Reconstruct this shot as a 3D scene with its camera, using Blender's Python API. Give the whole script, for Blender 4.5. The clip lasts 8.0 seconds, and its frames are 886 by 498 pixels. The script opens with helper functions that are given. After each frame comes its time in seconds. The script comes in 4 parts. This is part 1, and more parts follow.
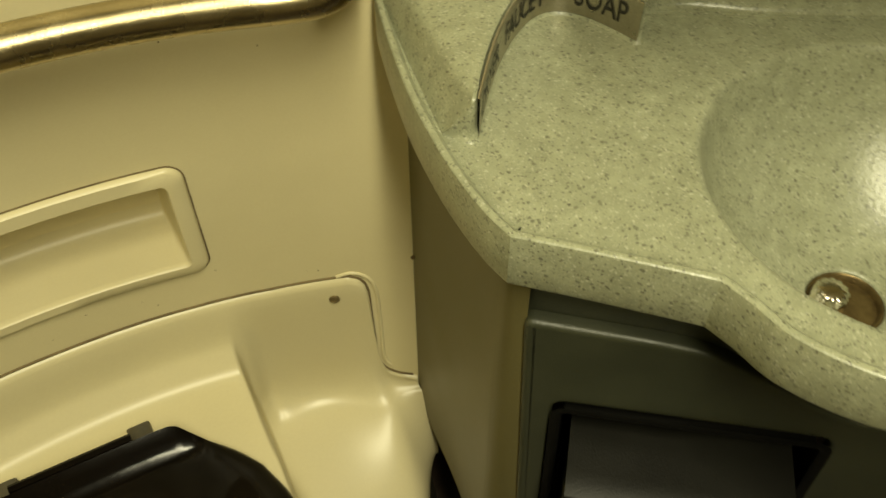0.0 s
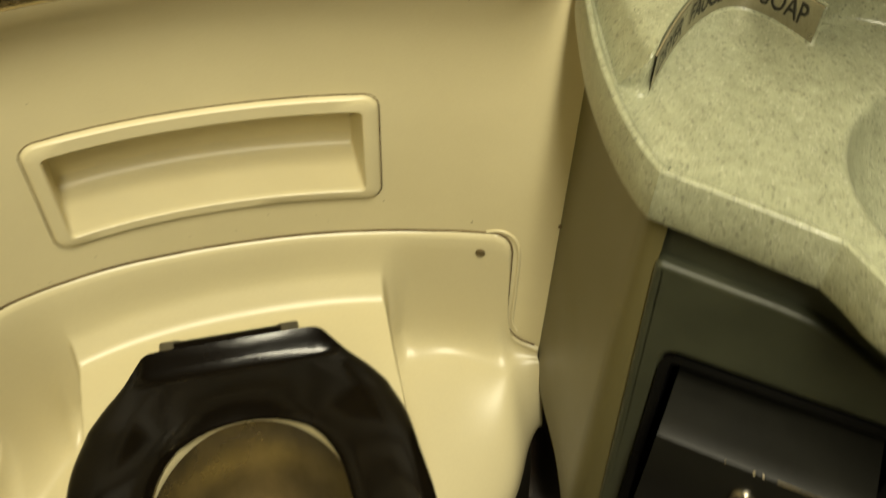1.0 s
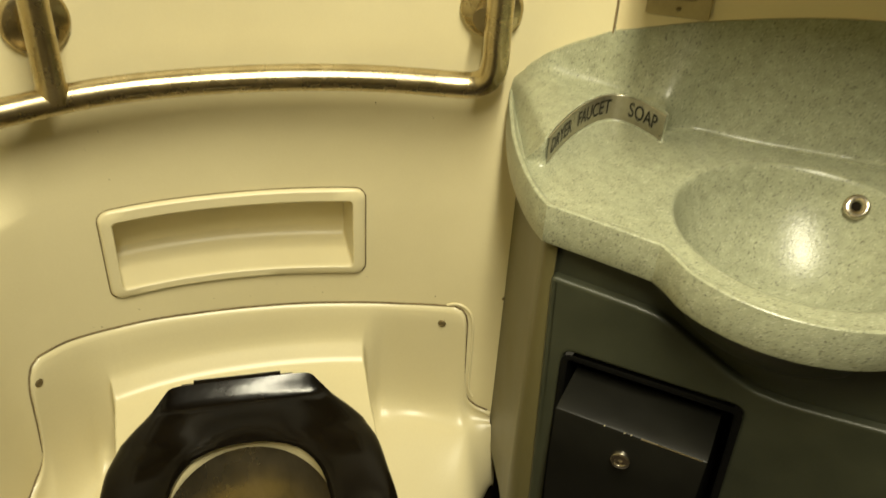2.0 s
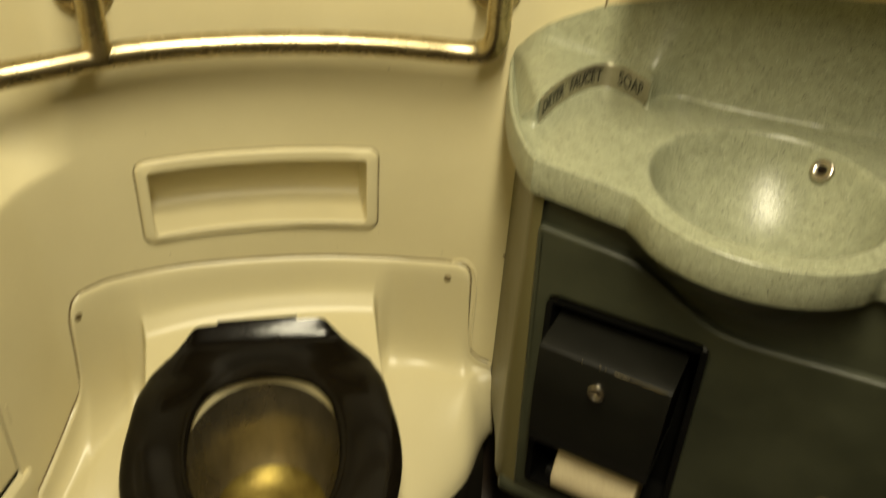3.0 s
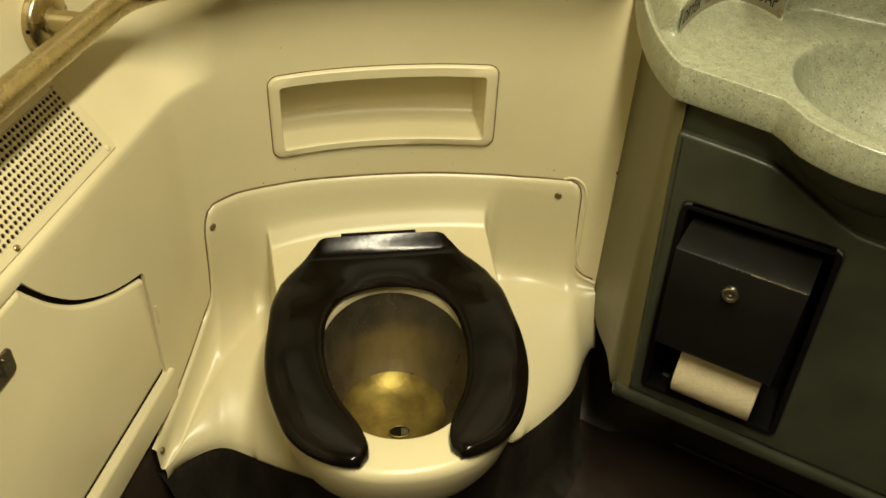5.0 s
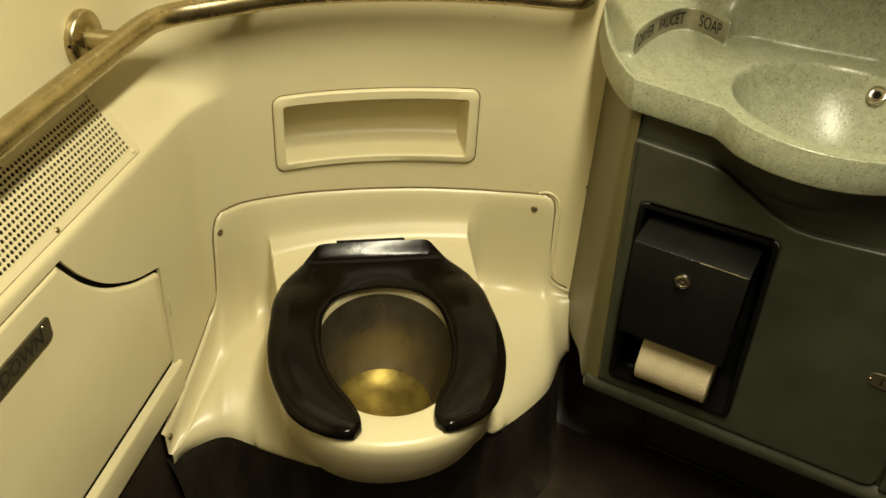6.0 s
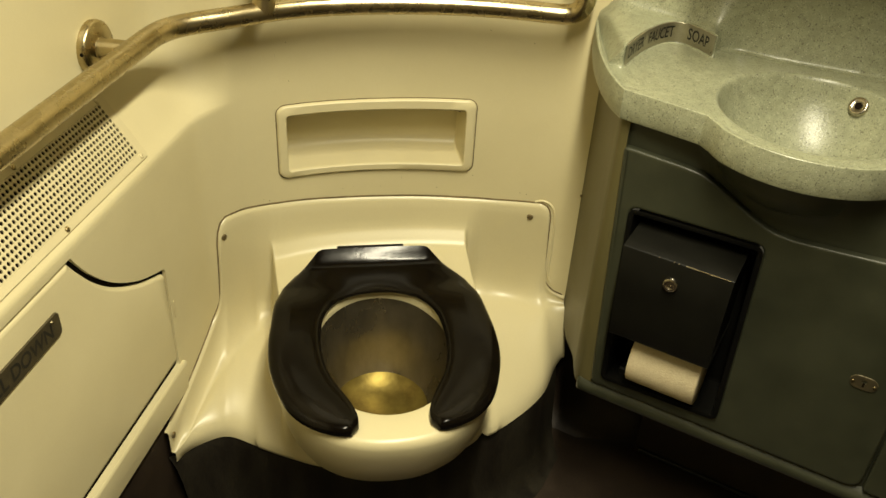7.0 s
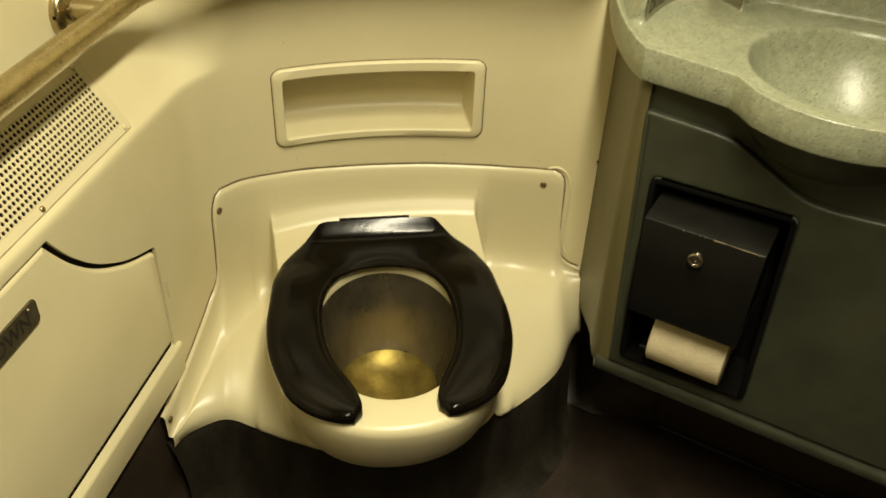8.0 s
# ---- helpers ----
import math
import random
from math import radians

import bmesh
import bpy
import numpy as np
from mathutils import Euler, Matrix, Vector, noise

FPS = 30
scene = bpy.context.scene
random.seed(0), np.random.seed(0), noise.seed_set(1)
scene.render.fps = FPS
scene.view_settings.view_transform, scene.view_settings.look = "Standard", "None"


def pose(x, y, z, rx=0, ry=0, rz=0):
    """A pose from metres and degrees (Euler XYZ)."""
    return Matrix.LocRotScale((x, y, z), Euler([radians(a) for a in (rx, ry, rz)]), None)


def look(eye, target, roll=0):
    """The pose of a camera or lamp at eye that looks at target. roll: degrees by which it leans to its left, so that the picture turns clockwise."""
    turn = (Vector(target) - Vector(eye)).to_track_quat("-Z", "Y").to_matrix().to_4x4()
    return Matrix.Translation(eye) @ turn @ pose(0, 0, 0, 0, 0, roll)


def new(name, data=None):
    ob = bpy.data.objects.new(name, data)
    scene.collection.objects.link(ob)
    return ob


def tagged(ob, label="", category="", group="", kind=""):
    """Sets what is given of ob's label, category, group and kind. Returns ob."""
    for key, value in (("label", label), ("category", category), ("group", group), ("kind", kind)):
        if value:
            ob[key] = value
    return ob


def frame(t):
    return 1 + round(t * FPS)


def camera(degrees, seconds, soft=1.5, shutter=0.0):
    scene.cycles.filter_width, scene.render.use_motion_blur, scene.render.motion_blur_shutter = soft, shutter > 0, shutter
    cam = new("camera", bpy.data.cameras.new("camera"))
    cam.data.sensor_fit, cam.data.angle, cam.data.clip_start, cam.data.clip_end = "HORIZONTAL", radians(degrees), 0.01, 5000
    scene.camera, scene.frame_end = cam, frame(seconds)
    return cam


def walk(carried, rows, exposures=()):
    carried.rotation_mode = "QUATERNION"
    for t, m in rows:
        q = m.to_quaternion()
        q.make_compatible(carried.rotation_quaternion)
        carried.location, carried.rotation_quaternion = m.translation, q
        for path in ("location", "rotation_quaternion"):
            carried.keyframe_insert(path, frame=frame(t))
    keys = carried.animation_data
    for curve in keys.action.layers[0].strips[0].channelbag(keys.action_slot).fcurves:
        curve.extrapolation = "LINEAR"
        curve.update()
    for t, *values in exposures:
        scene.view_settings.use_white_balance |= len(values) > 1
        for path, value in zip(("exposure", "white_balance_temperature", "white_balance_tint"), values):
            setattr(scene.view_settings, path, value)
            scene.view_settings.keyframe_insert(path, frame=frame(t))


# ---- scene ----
cam = camera(53.4, 8.0, shutter=0.5)
PATH = [
    (0, (0.153, 0.047, 1.273), (0.766, 1.192, -0.247), -0.2),
    (0.3, (0.179, 0.051, 1.263), (0.694, 1.253, -0.25), -0.4),
    (0.5, (0.184, 0.044, 1.268), (0.621, 1.273, -0.247), -0.0),
    (0.8, (0.153, -0.001, 1.28), (0.49, 1.279, -0.22), 0.4),
    (1, (0.098, -0.061, 1.28), (0.444, 1.251, -0.19), 2.1),
    (1.5, (0.046, -0.231, 1.303), (0.486, 1.166, -0.058), 4.2),
    (1.7, (0.048, -0.297, 1.327), (0.489, 1.202, 0.079), 3.9),
    (2.8, (0.073, -0.485, 1.38), (0.436, 1.157, 0.298), 2.9),
    (3, (0.067, -0.494, 1.379), (0.419, 1.089, 0.207), 4.0),
    (3.2, (0.051, -0.509, 1.372), (0.345, 1.024, 0.121), 4.1),
    (3.5, (0.045, -0.511, 1.361), (0.28, 0.989, 0.059), 3.4),
    (4, (0.052, -0.514, 1.368), (0.271, 1.0, 0.079), 3.8),
    (4.5, (0.05, -0.521, 1.369), (0.235, 1.004, 0.088), 2.4),
    (5, (-0.077, -0.543, 1.358), (0.196, 0.981, 0.092), 3.0),
    (5.2, (-0.113, -0.557, 1.359), (0.223, 0.961, 0.102), 3.3),
    (6.3, (-0.093, -0.745, 1.386), (0.205, 0.87, 0.245), 3.6),
    (6.5, (-0.091, -0.752, 1.388), (0.205, 0.866, 0.251), 3.5),
    (7, (-0.093, -0.754, 1.388), (0.205, 0.866, 0.253), 3.7),
    (7.5, (-0.09, -0.749, 1.384), (0.214, 0.863, 0.24), 3.6),
    (8, (-0.071, -0.67, 1.354), (0.194, 0.9, 0.143), 2.6),
]
EXPOSURE = [(0, -0.35, 6900, 2), (0.5, -0.15, 7200, 6), (0.8, -0.05, 6900, 10), (1.0, 0.0, 6500, 10), (1.5, 0.22, 6350, 9), (3, -0.15, 6800, 10), (3.5, -0.1, 6700, 10), (5, -0.05, 6600, 10), (8, 0.0, 6550, 10)]
walk(cam, [(t, look(eye, target, roll)) for t, eye, target, roll in PATH], EXPOSURE)

# ---- light ----
world = bpy.data.worlds.new("world")
scene.world = world
world.use_nodes = True
world.node_tree.nodes["Background"].inputs["Color"].default_value = (1.0, 0.9, 0.6, 1)
world.node_tree.nodes["Background"].inputs["Strength"].default_value = 0.05


def area_lamp(name, eye, target, size_x, size_y, watts, colour):
    data = bpy.data.lights.new(name, "AREA")
    data.shape, data.size, data.size_y, data.energy, data.color = "RECTANGLE", size_x, size_y, watts, colour
    data.spread = radians(132)
    ob = new(name, data)
    # the long side runs along the left wall
    away = (Vector(eye) - Vector(target)).normalized()
    along = Vector((0.3345, 0.9424, 0.0))
    along = (along - away * along.dot(away)).normalized()
    ob.matrix_world = Matrix.Translation(eye) @ Matrix((along.cross(away), along, away)).transposed().to_4x4()
    return ob


area_lamp("ceiling_lamp", (0.13, -0.35, 2.08), (0.12, -0.10, 0.0), 0.08, 1.0, 25.6, (1.0, 0.925, 0.67))


# ---- materials ----
def material(name, base, rough=0.5, metal=0.0, dark=None, scale=6.0, amount=0.5, fine=220.0, bump=0.02, fine_amount=0.15,
             coat=0.0, rough_var=0.08, stretch=None, spec=0.5):
    """A surface with slow stains, fine grain and a light relief."""
    m = bpy.data.materials.new(name)
    m.use_nodes = True
    nt = m.node_tree
    b = nt.nodes["Principled BSDF"]
    tc = nt.nodes.new("ShaderNodeTexCoord")
    src = tc.outputs["Object"]
    if stretch:
        mp = nt.nodes.new("ShaderNodeMapping")
        mp.inputs["Scale"].default_value = stretch
        nt.links.new(src, mp.inputs["Vector"])
        src = mp.outputs["Vector"]

    def noise_node(sc, detail, rgh=0.55):
        n = nt.nodes.new("ShaderNodeTexNoise")
        n.inputs["Scale"].default_value, n.inputs["Detail"].default_value = sc, detail
        n.inputs["Roughness"].default_value = rgh
        nt.links.new(src, n.inputs["Vector"])
        return n.outputs["Fac"]

    slow, grain = noise_node(scale, 4), noise_node(fine, 3)
    dark = dark or tuple(c * 0.78 for c in base)
    ramp = nt.nodes.new("ShaderNodeValToRGB")
    ramp.color_ramp.elements[0].position, ramp.color_ramp.elements[1].position = 0.5 - 0.28 * (1.2 - amount), 0.5 + 0.28 * (1.2 - amount)
    ramp.color_ramp.elements[0].color, ramp.color_ramp.elements[1].color = (*dark, 1), (*base, 1)
    nt.links.new(slow, ramp.inputs["Fac"])
    mix = nt.nodes.new("ShaderNodeMix")
    mix.data_type, mix.blend_type = "RGBA", "OVERLAY"
    mix.inputs["Factor"].default_value = fine_amount
    nt.links.new(ramp.outputs["Color"], mix.inputs["A"])
    nt.links.new(grain, mix.inputs["B"])
    nt.links.new(mix.outputs["Result"], b.inputs["Base Color"])
    mr = nt.nodes.new("ShaderNodeMapRange")
    mr.inputs["To Min"].default_value, mr.inputs["To Max"].default_value = max(rough - rough_var, 0.02), rough + rough_var
    nt.links.new(slow, mr.inputs["Value"])
    nt.links.new(mr.outputs["Result"], b.inputs["Roughness"])
    b.inputs["Metallic"].default_value = metal
    b.inputs["Coat Weight"].default_value = coat
    b.inputs["Coat Roughness"].default_value = 0.12
    b.inputs["Specular IOR Level"].default_value = spec
    if bump:
        bp = nt.nodes.new("ShaderNodeBump")
        bp.inputs["Strength"].default_value, bp.inputs["Distance"].default_value = 1.0, bump * 0.01
        nt.links.new(grain, bp.inputs["Height"])
        nt.links.new(bp.outputs["Normal"], b.inputs["Normal"])
    return m


def speckled(name):
    """Cast solid-surface stone: grey-green ground with dark and pale chips of two sizes."""
    m = bpy.data.materials.new(name)
    m.use_nodes = True
    nt = m.node_tree
    b = nt.nodes["Principled BSDF"]
    tc = nt.nodes.new("ShaderNodeTexCoord")
    col = None
    ground = nt.nodes.new("ShaderNodeTexNoise")
    ground.inputs["Scale"].default_value, ground.inputs["Detail"].default_value = 75.0, 8
    nt.links.new(tc.outputs["Object"], ground.inputs["Vector"])
    ramp = nt.nodes.new("ShaderNodeValToRGB")
    ramp.color_ramp.elements[0].position, ramp.color_ramp.elements[1].position = 0.3, 0.7
    ramp.color_ramp.elements[0].color, ramp.color_ramp.elements[1].color = (0.232, 0.242, 0.158, 1), (0.308, 0.320, 0.213, 1)
    nt.links.new(ground.outputs["Fac"], ramp.inputs["Fac"])
    col = ramp.outputs["Color"]
    # ragged flecks: the cells are torn by a fine noise
    tear = nt.nodes.new("ShaderNodeTexNoise")
    tear.inputs["Scale"].default_value, tear.inputs["Detail"].default_value = 270.0, 4
    nt.links.new(tc.outputs["Object"], tear.inputs["Vector"])
    torn = nt.nodes.new("ShaderNodeVectorMath")
    torn.operation = "MULTIPLY_ADD"
    torn.inputs[1].default_value = (0.0034, 0.0034, 0.0034)
    nt.links.new(tear.outputs["Color"], torn.inputs[0])
    nt.links.new(tc.outputs["Object"], torn.inputs[2])
    for sc, share, tone, amt in ((820.0, 0.32, (0.155, 0.158, 0.117, 1), 0.5), (740.0, 0.27, (0.43, 0.43, 0.33, 1), 0.42), (500.0, 0.18, (0.075, 0.07, 0.048, 1), 0.62),
                                 (450.0, 0.09, (0.48, 0.48, 0.37, 1), 0.5), (340.0, 0.06, (0.06, 0.056, 0.038, 1), 0.6), (270.0, 0.03, (0.10, 0.10, 0.065, 1), 0.55)):
        v = nt.nodes.new("ShaderNodeTexVoronoi")
        v.inputs["Scale"].default_value = sc
        mp = nt.nodes.new("ShaderNodeMapping")
        mp.inputs["Location"].default_value = (sc * 0.13, sc * 0.07, sc * 0.03)
        nt.links.new(torn.outputs["Vector"], mp.inputs["Vector"])
        nt.links.new(mp.outputs["Vector"], v.inputs["Vector"])
        sep = nt.nodes.new("ShaderNodeSeparateColor")
        nt.links.new(v.outputs["Color"], sep.inputs["Color"])
        pick = nt.nodes.new("ShaderNodeMath")
        pick.operation = "LESS_THAN"
        pick.inputs[1].default_value = share
        nt.links.new(sep.outputs["Red"], pick.inputs[0])
        near = nt.nodes.new("ShaderNodeMath")
        near.operation = "LESS_THAN"
        near.inputs[1].default_value = 0.42
        nt.links.new(v.outputs["Distance"], near.inputs[0])
        both = nt.nodes.new("ShaderNodeMath")
        both.operation = "MULTIPLY"
        nt.links.new(pick.outputs[0], both.inputs[0])
        nt.links.new(near.outputs[0], both.inputs[1])
        k = nt.nodes.new("ShaderNodeMath")
        k.operation = "MULTIPLY"
        k.inputs[1].default_value = amt
        nt.links.new(both.outputs[0], k.inputs[0])
        mix = nt.nodes.new("ShaderNodeMix")
        mix.data_type = "RGBA"
        nt.links.new(k.outputs[0], mix.inputs["Factor"])
        nt.links.new(col, mix.inputs["A"])
        mix.inputs["B"].default_value = tone
        col = mix.outputs["Result"]
    nt.links.new(col, b.inputs["Base Color"])
    b.inputs["Roughness"].default_value = 0.32
    n = nt.nodes.new("ShaderNodeTexNoise")
    n.inputs["Scale"].default_value = 260.0
    nt.links.new(tc.outputs["Object"], n.inputs["Vector"])
    bp = nt.nodes.new("ShaderNodeBump")
    bp.inputs["Distance"].default_value, bp.inputs["Strength"].default_value = 0.0003, 1.0
    nt.links.new(n.outputs["Fac"], bp.inputs["Height"])
    nt.links.new(bp.outputs["Normal"], b.inputs["Normal"])
    return m


CREAM = material("cream_gelcoat", (0.70, 0.63, 0.395), 0.38, dark=(0.635, 0.565, 0.345), scale=5.0, amount=0.35, fine=420, bump=0.012, fine_amount=0.06)
CREAM_GLOSS = material("cream_glossy_gelcoat", (0.63, 0.565, 0.352), 0.33, dark=(0.595, 0.53, 0.325), scale=5.0, amount=0.3, fine=300, bump=0.002, fine_amount=0.05, rough_var=0.04, spec=0.5)
CREAM_PAINT = material("cream_paint", (0.66, 0.59, 0.365), 0.42, dark=(0.59, 0.52, 0.32), scale=7.0, amount=0.3, fine=500, bump=0.015, fine_amount=0.08)
STONE = speckled("speckled_solid_surface")
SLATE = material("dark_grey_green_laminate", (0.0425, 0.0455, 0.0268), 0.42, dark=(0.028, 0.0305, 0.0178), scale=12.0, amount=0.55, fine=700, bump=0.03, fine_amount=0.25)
BLACK = material("black_plastic", (0.0088, 0.0084, 0.0064), 0.3, dark=(0.0056, 0.0054, 0.0042), scale=20.0, amount=0.4, fine=600, bump=0.02, fine_amount=0.2, spec=0.4)
BLACK_DULL = material("dull_black_plastic", (0.006, 0.0057, 0.005), 0.45, dark=(0.004, 0.004, 0.0034), scale=20.0, amount=0.4, fine=600, bump=0.02, fine_amount=0.2, spec=0.07)
COVER_BLACK = material("satin_black_cover", (0.0088, 0.0086, 0.0065), 0.42, dark=(0.006, 0.0058, 0.0045), scale=20.0, amount=0.4, fine=600, bump=0.02, fine_amount=0.2, rough_var=0.05, spec=0.14)
SEAT_BLACK = material("glossy_black_seat", (0.0025, 0.0018, 0.0011), 0.14, dark=(0.006, 0.0045, 0.003), scale=16.0, amount=0.4, fine=38, bump=0.02, fine_amount=0.2, rough_var=0.05, spec=0.15)
HINGE_GREY = material("dusty_grey_plastic", (0.085, 0.072, 0.042), 0.4, dark=(0.05, 0.044, 0.03), scale=60.0, amount=0.5, fine=500, bump=0.02, fine_amount=0.2)
RUBBER = material("black_rubber_floor", (0.034, 0.024, 0.016), 0.42, dark=(0.020, 0.014, 0.010), scale=11.0, amount=0.5, fine=260, bump=0.06, fine_amount=0.4, rough_var=0.12, spec=0.3)
STEEL = material("brushed_stainless", (0.53, 0.445, 0.265), 0.27, 1.0, dark=(0.40, 0.33, 0.185), scale=30.0, amount=0.5, fine=500, bump=0.01, fine_amount=0.2)
CHROME = material("chrome", (0.58, 0.53, 0.43), 0.22, 1.0, scale=40.0, fine=400, bump=0.004, fine_amount=0.1)
BRIGHT_CHROME = material("bright_chrome", (0.82, 0.77, 0.64), 0.2, 1.0, scale=40.0, fine=400, bump=0.004, fine_amount=0.1)
LINER = material("worn_steel_liner", (0.235, 0.205, 0.142), 0.30, 0.8, dark=(0.15, 0.129, 0.088), scale=16.0, amount=0.5, fine=34, bump=0.13, fine_amount=0.2, rough_var=0.16, stretch=(1.0, 1.0, 0.6))
AMBER = material("stained_wet_steel", (0.25, 0.19, 0.045), 0.42, 0.8, dark=(0.12, 0.085, 0.018), scale=22.0, amount=0.6, fine=45, bump=0.08, fine_amount=0.12, rough_var=0.08)
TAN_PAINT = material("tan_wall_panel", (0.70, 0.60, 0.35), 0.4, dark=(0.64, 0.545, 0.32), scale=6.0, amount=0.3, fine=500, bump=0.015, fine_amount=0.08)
DUN_PAINT = material("dun_wall_paint", (0.30, 0.26, 0.17), 0.5, dark=(0.25, 0.215, 0.14), scale=5.0, amount=0.3, fine=400, bump=0.02, fine_amount=0.1)
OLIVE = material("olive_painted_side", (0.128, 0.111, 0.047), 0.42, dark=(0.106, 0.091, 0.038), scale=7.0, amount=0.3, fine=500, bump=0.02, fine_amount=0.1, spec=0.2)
PLAQUE = material("brushed_metal_plaque", (0.46, 0.42, 0.33), 0.3, 0.9, dark=(0.38, 0.35, 0.27), scale=60.0, fine=600, bump=0.02, fine_amount=0.2)
PLATE_DARK = material("bronze_plate", (0.11, 0.09, 0.05), 0.4, 0.5, dark=(0.08, 0.066, 0.038), scale=60.0, fine=600, bump=0.02, fine_amount=0.2)
INK = material("dark_ink", (0.02, 0.018, 0.013), 0.5, scale=80, fine=500, bump=0.0)
# near-black that stands for the shade inside holes and gaps
GAP_SHADE = material("gap_shade", (0.010, 0.007, 0.004), 0.8, scale=40, fine=300, bump=0.02, spec=0.05)
GRIME = material("brown_grime", (0.20, 0.15, 0.07), 0.8, dark=(0.10, 0.07, 0.03), scale=30, amount=0.6, fine=300, bump=0.02)
PAPER = material("toilet_paper", (0.66, 0.57, 0.38), 0.9, dark=(0.56, 0.475, 0.31), scale=40.0, amount=0.4, fine=350, bump=0.12, fine_amount=0.2, spec=0.1)
BRONZE = material("satin_bronze_plate", (0.22, 0.17, 0.085), 0.38, 0.6, scale=50, fine=500, bump=0.01)
BROWN_METAL = material("brown_metal", (0.20, 0.145, 0.06), 0.35, 0.7, dark=(0.10, 0.07, 0.03), scale=60, amount=0.6, fine=400, bump=0.02)
SOCKET_PLATE = material("satin_brass_plate", (0.42, 0.34, 0.17), 0.42, 0.3, dark=(0.36, 0.29, 0.14), scale=40, fine=500, bump=0.01)
DUSTY_RUBBER = material("dusty_black_rubber", (0.021, 0.018, 0.012), 0.45, dark=(0.009, 0.007, 0.0055), scale=9.0, amount=0.75, fine=160, bump=0.05, fine_amount=0.45, rough_var=0.12, spec=0.3, stretch=(1.6, 1.6, 0.5))
IVORY = material("ivory_plastic", (0.56, 0.47, 0.25), 0.35, scale=50, fine=500, bump=0.0)


# ---- mesh helpers ----
def mesh_of(verts, faces, mat, smooth=True, name="m"):
    me = bpy.data.meshes.new(name)
    me.from_pydata([tuple(v) for v in verts], [], faces)
    me.validate()
    me.materials.append(mat)
    bm = bmesh.new()
    bm.from_mesh(me)
    bmesh.ops.recalc_face_normals(bm, faces=bm.faces[:])
    bm.to_mesh(me)
    bm.free()
    if smooth:
        me.polygons.foreach_set("use_smooth", [True] * len(me.polygons))
        me.set_sharp_from_angle(angle=radians(42))
    return me


def part(name, me, parent=None, label=""):
    ob = new(name, me)
    if parent:
        ob.parent = parent
    return tagged(ob, label)


def thing(name, label, category, group="", kind="", at=(0, 0, 0)):
    ob = new(name)
    ob.empty_display_size = 0.05
    ob.location = at
    return tagged(ob, label, category, group, kind)


def under(child, parent):
    """Parents a child that was built in world places under a thing that stands elsewhere."""
    child.parent = parent
    child.matrix_parent_inverse = Matrix.Translation(-parent.location)
    return child


def grid_mesh(rows, mat, close_u=False, close_v=False, skip=None, caps=False, smooth=True, name="grid"):
    """rows[i][j]: places; faces between neighbours."""
    nr, nc = len(rows), len(rows[0])
    verts = [p for r in rows for p in r]
    faces = []
    for i in range(nr if close_u else nr - 1):
        for j in range(nc if close_v else nc - 1):
            if skip and skip(i, j):
                continue
            a, b = i, (i + 1) % nr
            c, d = j, (j + 1) % nc
            faces.append((a * nc + c, a * nc + d, b * nc + d, b * nc + c))
    if caps:
        faces.append(tuple(range(nc)))
        faces.append(tuple((nr - 1) * nc + k for k in range(nc))[::-1])
    return mesh_of(verts, faces, mat, smooth, name)


def spline(pts, n, closed=False):
    """A Catmull-Rom curve through pts, at n even steps of its parameter."""
    p = [Vector(q) for q in pts]
    m = len(p)
    out = []
    for k in range(n):
        t = k * (m if closed else m - 1) / (n if closed else n - 1)
        i = min(int(t), m - 1 if closed else m - 2)
        f = t - i
        if closed:
            a, b, c, d = p[(i - 1) % m], p[i % m], p[(i + 1) % m], p[(i + 2) % m]
        else:
            a, b, c, d = p[max(i - 1, 0)], p[i], p[i + 1], p[min(i + 2, m - 1)]
        out.append(0.5 * (2 * b + (c - a) * f + (2 * a - 5 * b + 4 * c - d) * f * f + (3 * b - a - 3 * c + d) * f ** 3))
    return out


def even(pts, step):
    """A polyline resampled at about even steps of length."""
    p = [Vector(q) for q in pts]
    run = [0.0]
    for a, b in zip(p, p[1:]):
        run.append(run[-1] + (b - a).length)
    n = max(2, round(run[-1] / step) + 1)
    out, j = [], 0
    for k in range(n):
        s = run[-1] * k / (n - 1)
        while j < len(p) - 2 and run[j + 1] < s:
            j += 1
        f = (s - run[j]) / max(run[j + 1] - run[j], 1e-9)
        out.append(p[j].lerp(p[j + 1], f))
    return out


def tube(path, radius, mat, sides=20, name="tube"):
    """A round bar along a path, closed at its ends. radius: a number, or one for each place."""
    p = [Vector(q) for q in path]
    rows, up = [], Vector((0.13, 0.21, 0.97))
    for i, q in enumerate(p):
        t = (p[min(i + 1, len(p) - 1)] - p[max(i - 1, 0)]).normalized()
        side = t.cross(up).normalized()
        up = side.cross(t).normalized()
        r = radius if isinstance(radius, float) else radius[i]
        rows.append([q + r * (math.cos(a) * side + math.sin(a) * up) for a in (2 * math.pi * k / sides for k in range(sides))])
    return grid_mesh(rows, mat, close_v=True, caps=True, name=name)


def lathe(profile, mat, m=None, sides=32, name="lathe"):
    """Turns (radius, height) pairs round z; m: where to lay it."""
    m = m or Matrix()
    rows = [[m @ Vector((r * math.cos(a), r * math.sin(a), h)) for a in (2 * math.pi * k / sides for k in range(sides))] for r, h in profile]
    return grid_mesh(rows, mat, close_v=True, caps=True, name=name)


def rounded(x0, x1, z0, z1, r, n=6):
    """A rounded rectangle as a closed loop of (x, z)."""
    out = []
    for cx, cz, a0 in ((x1 - r, z1 - r, 0), (x0 + r, z1 - r, 90), (x0 + r, z0 + r, 180), (x1 - r, z0 + r, 270)):
        for k in range(n + 1):
            a = radians(a0 + 90 * k / n)
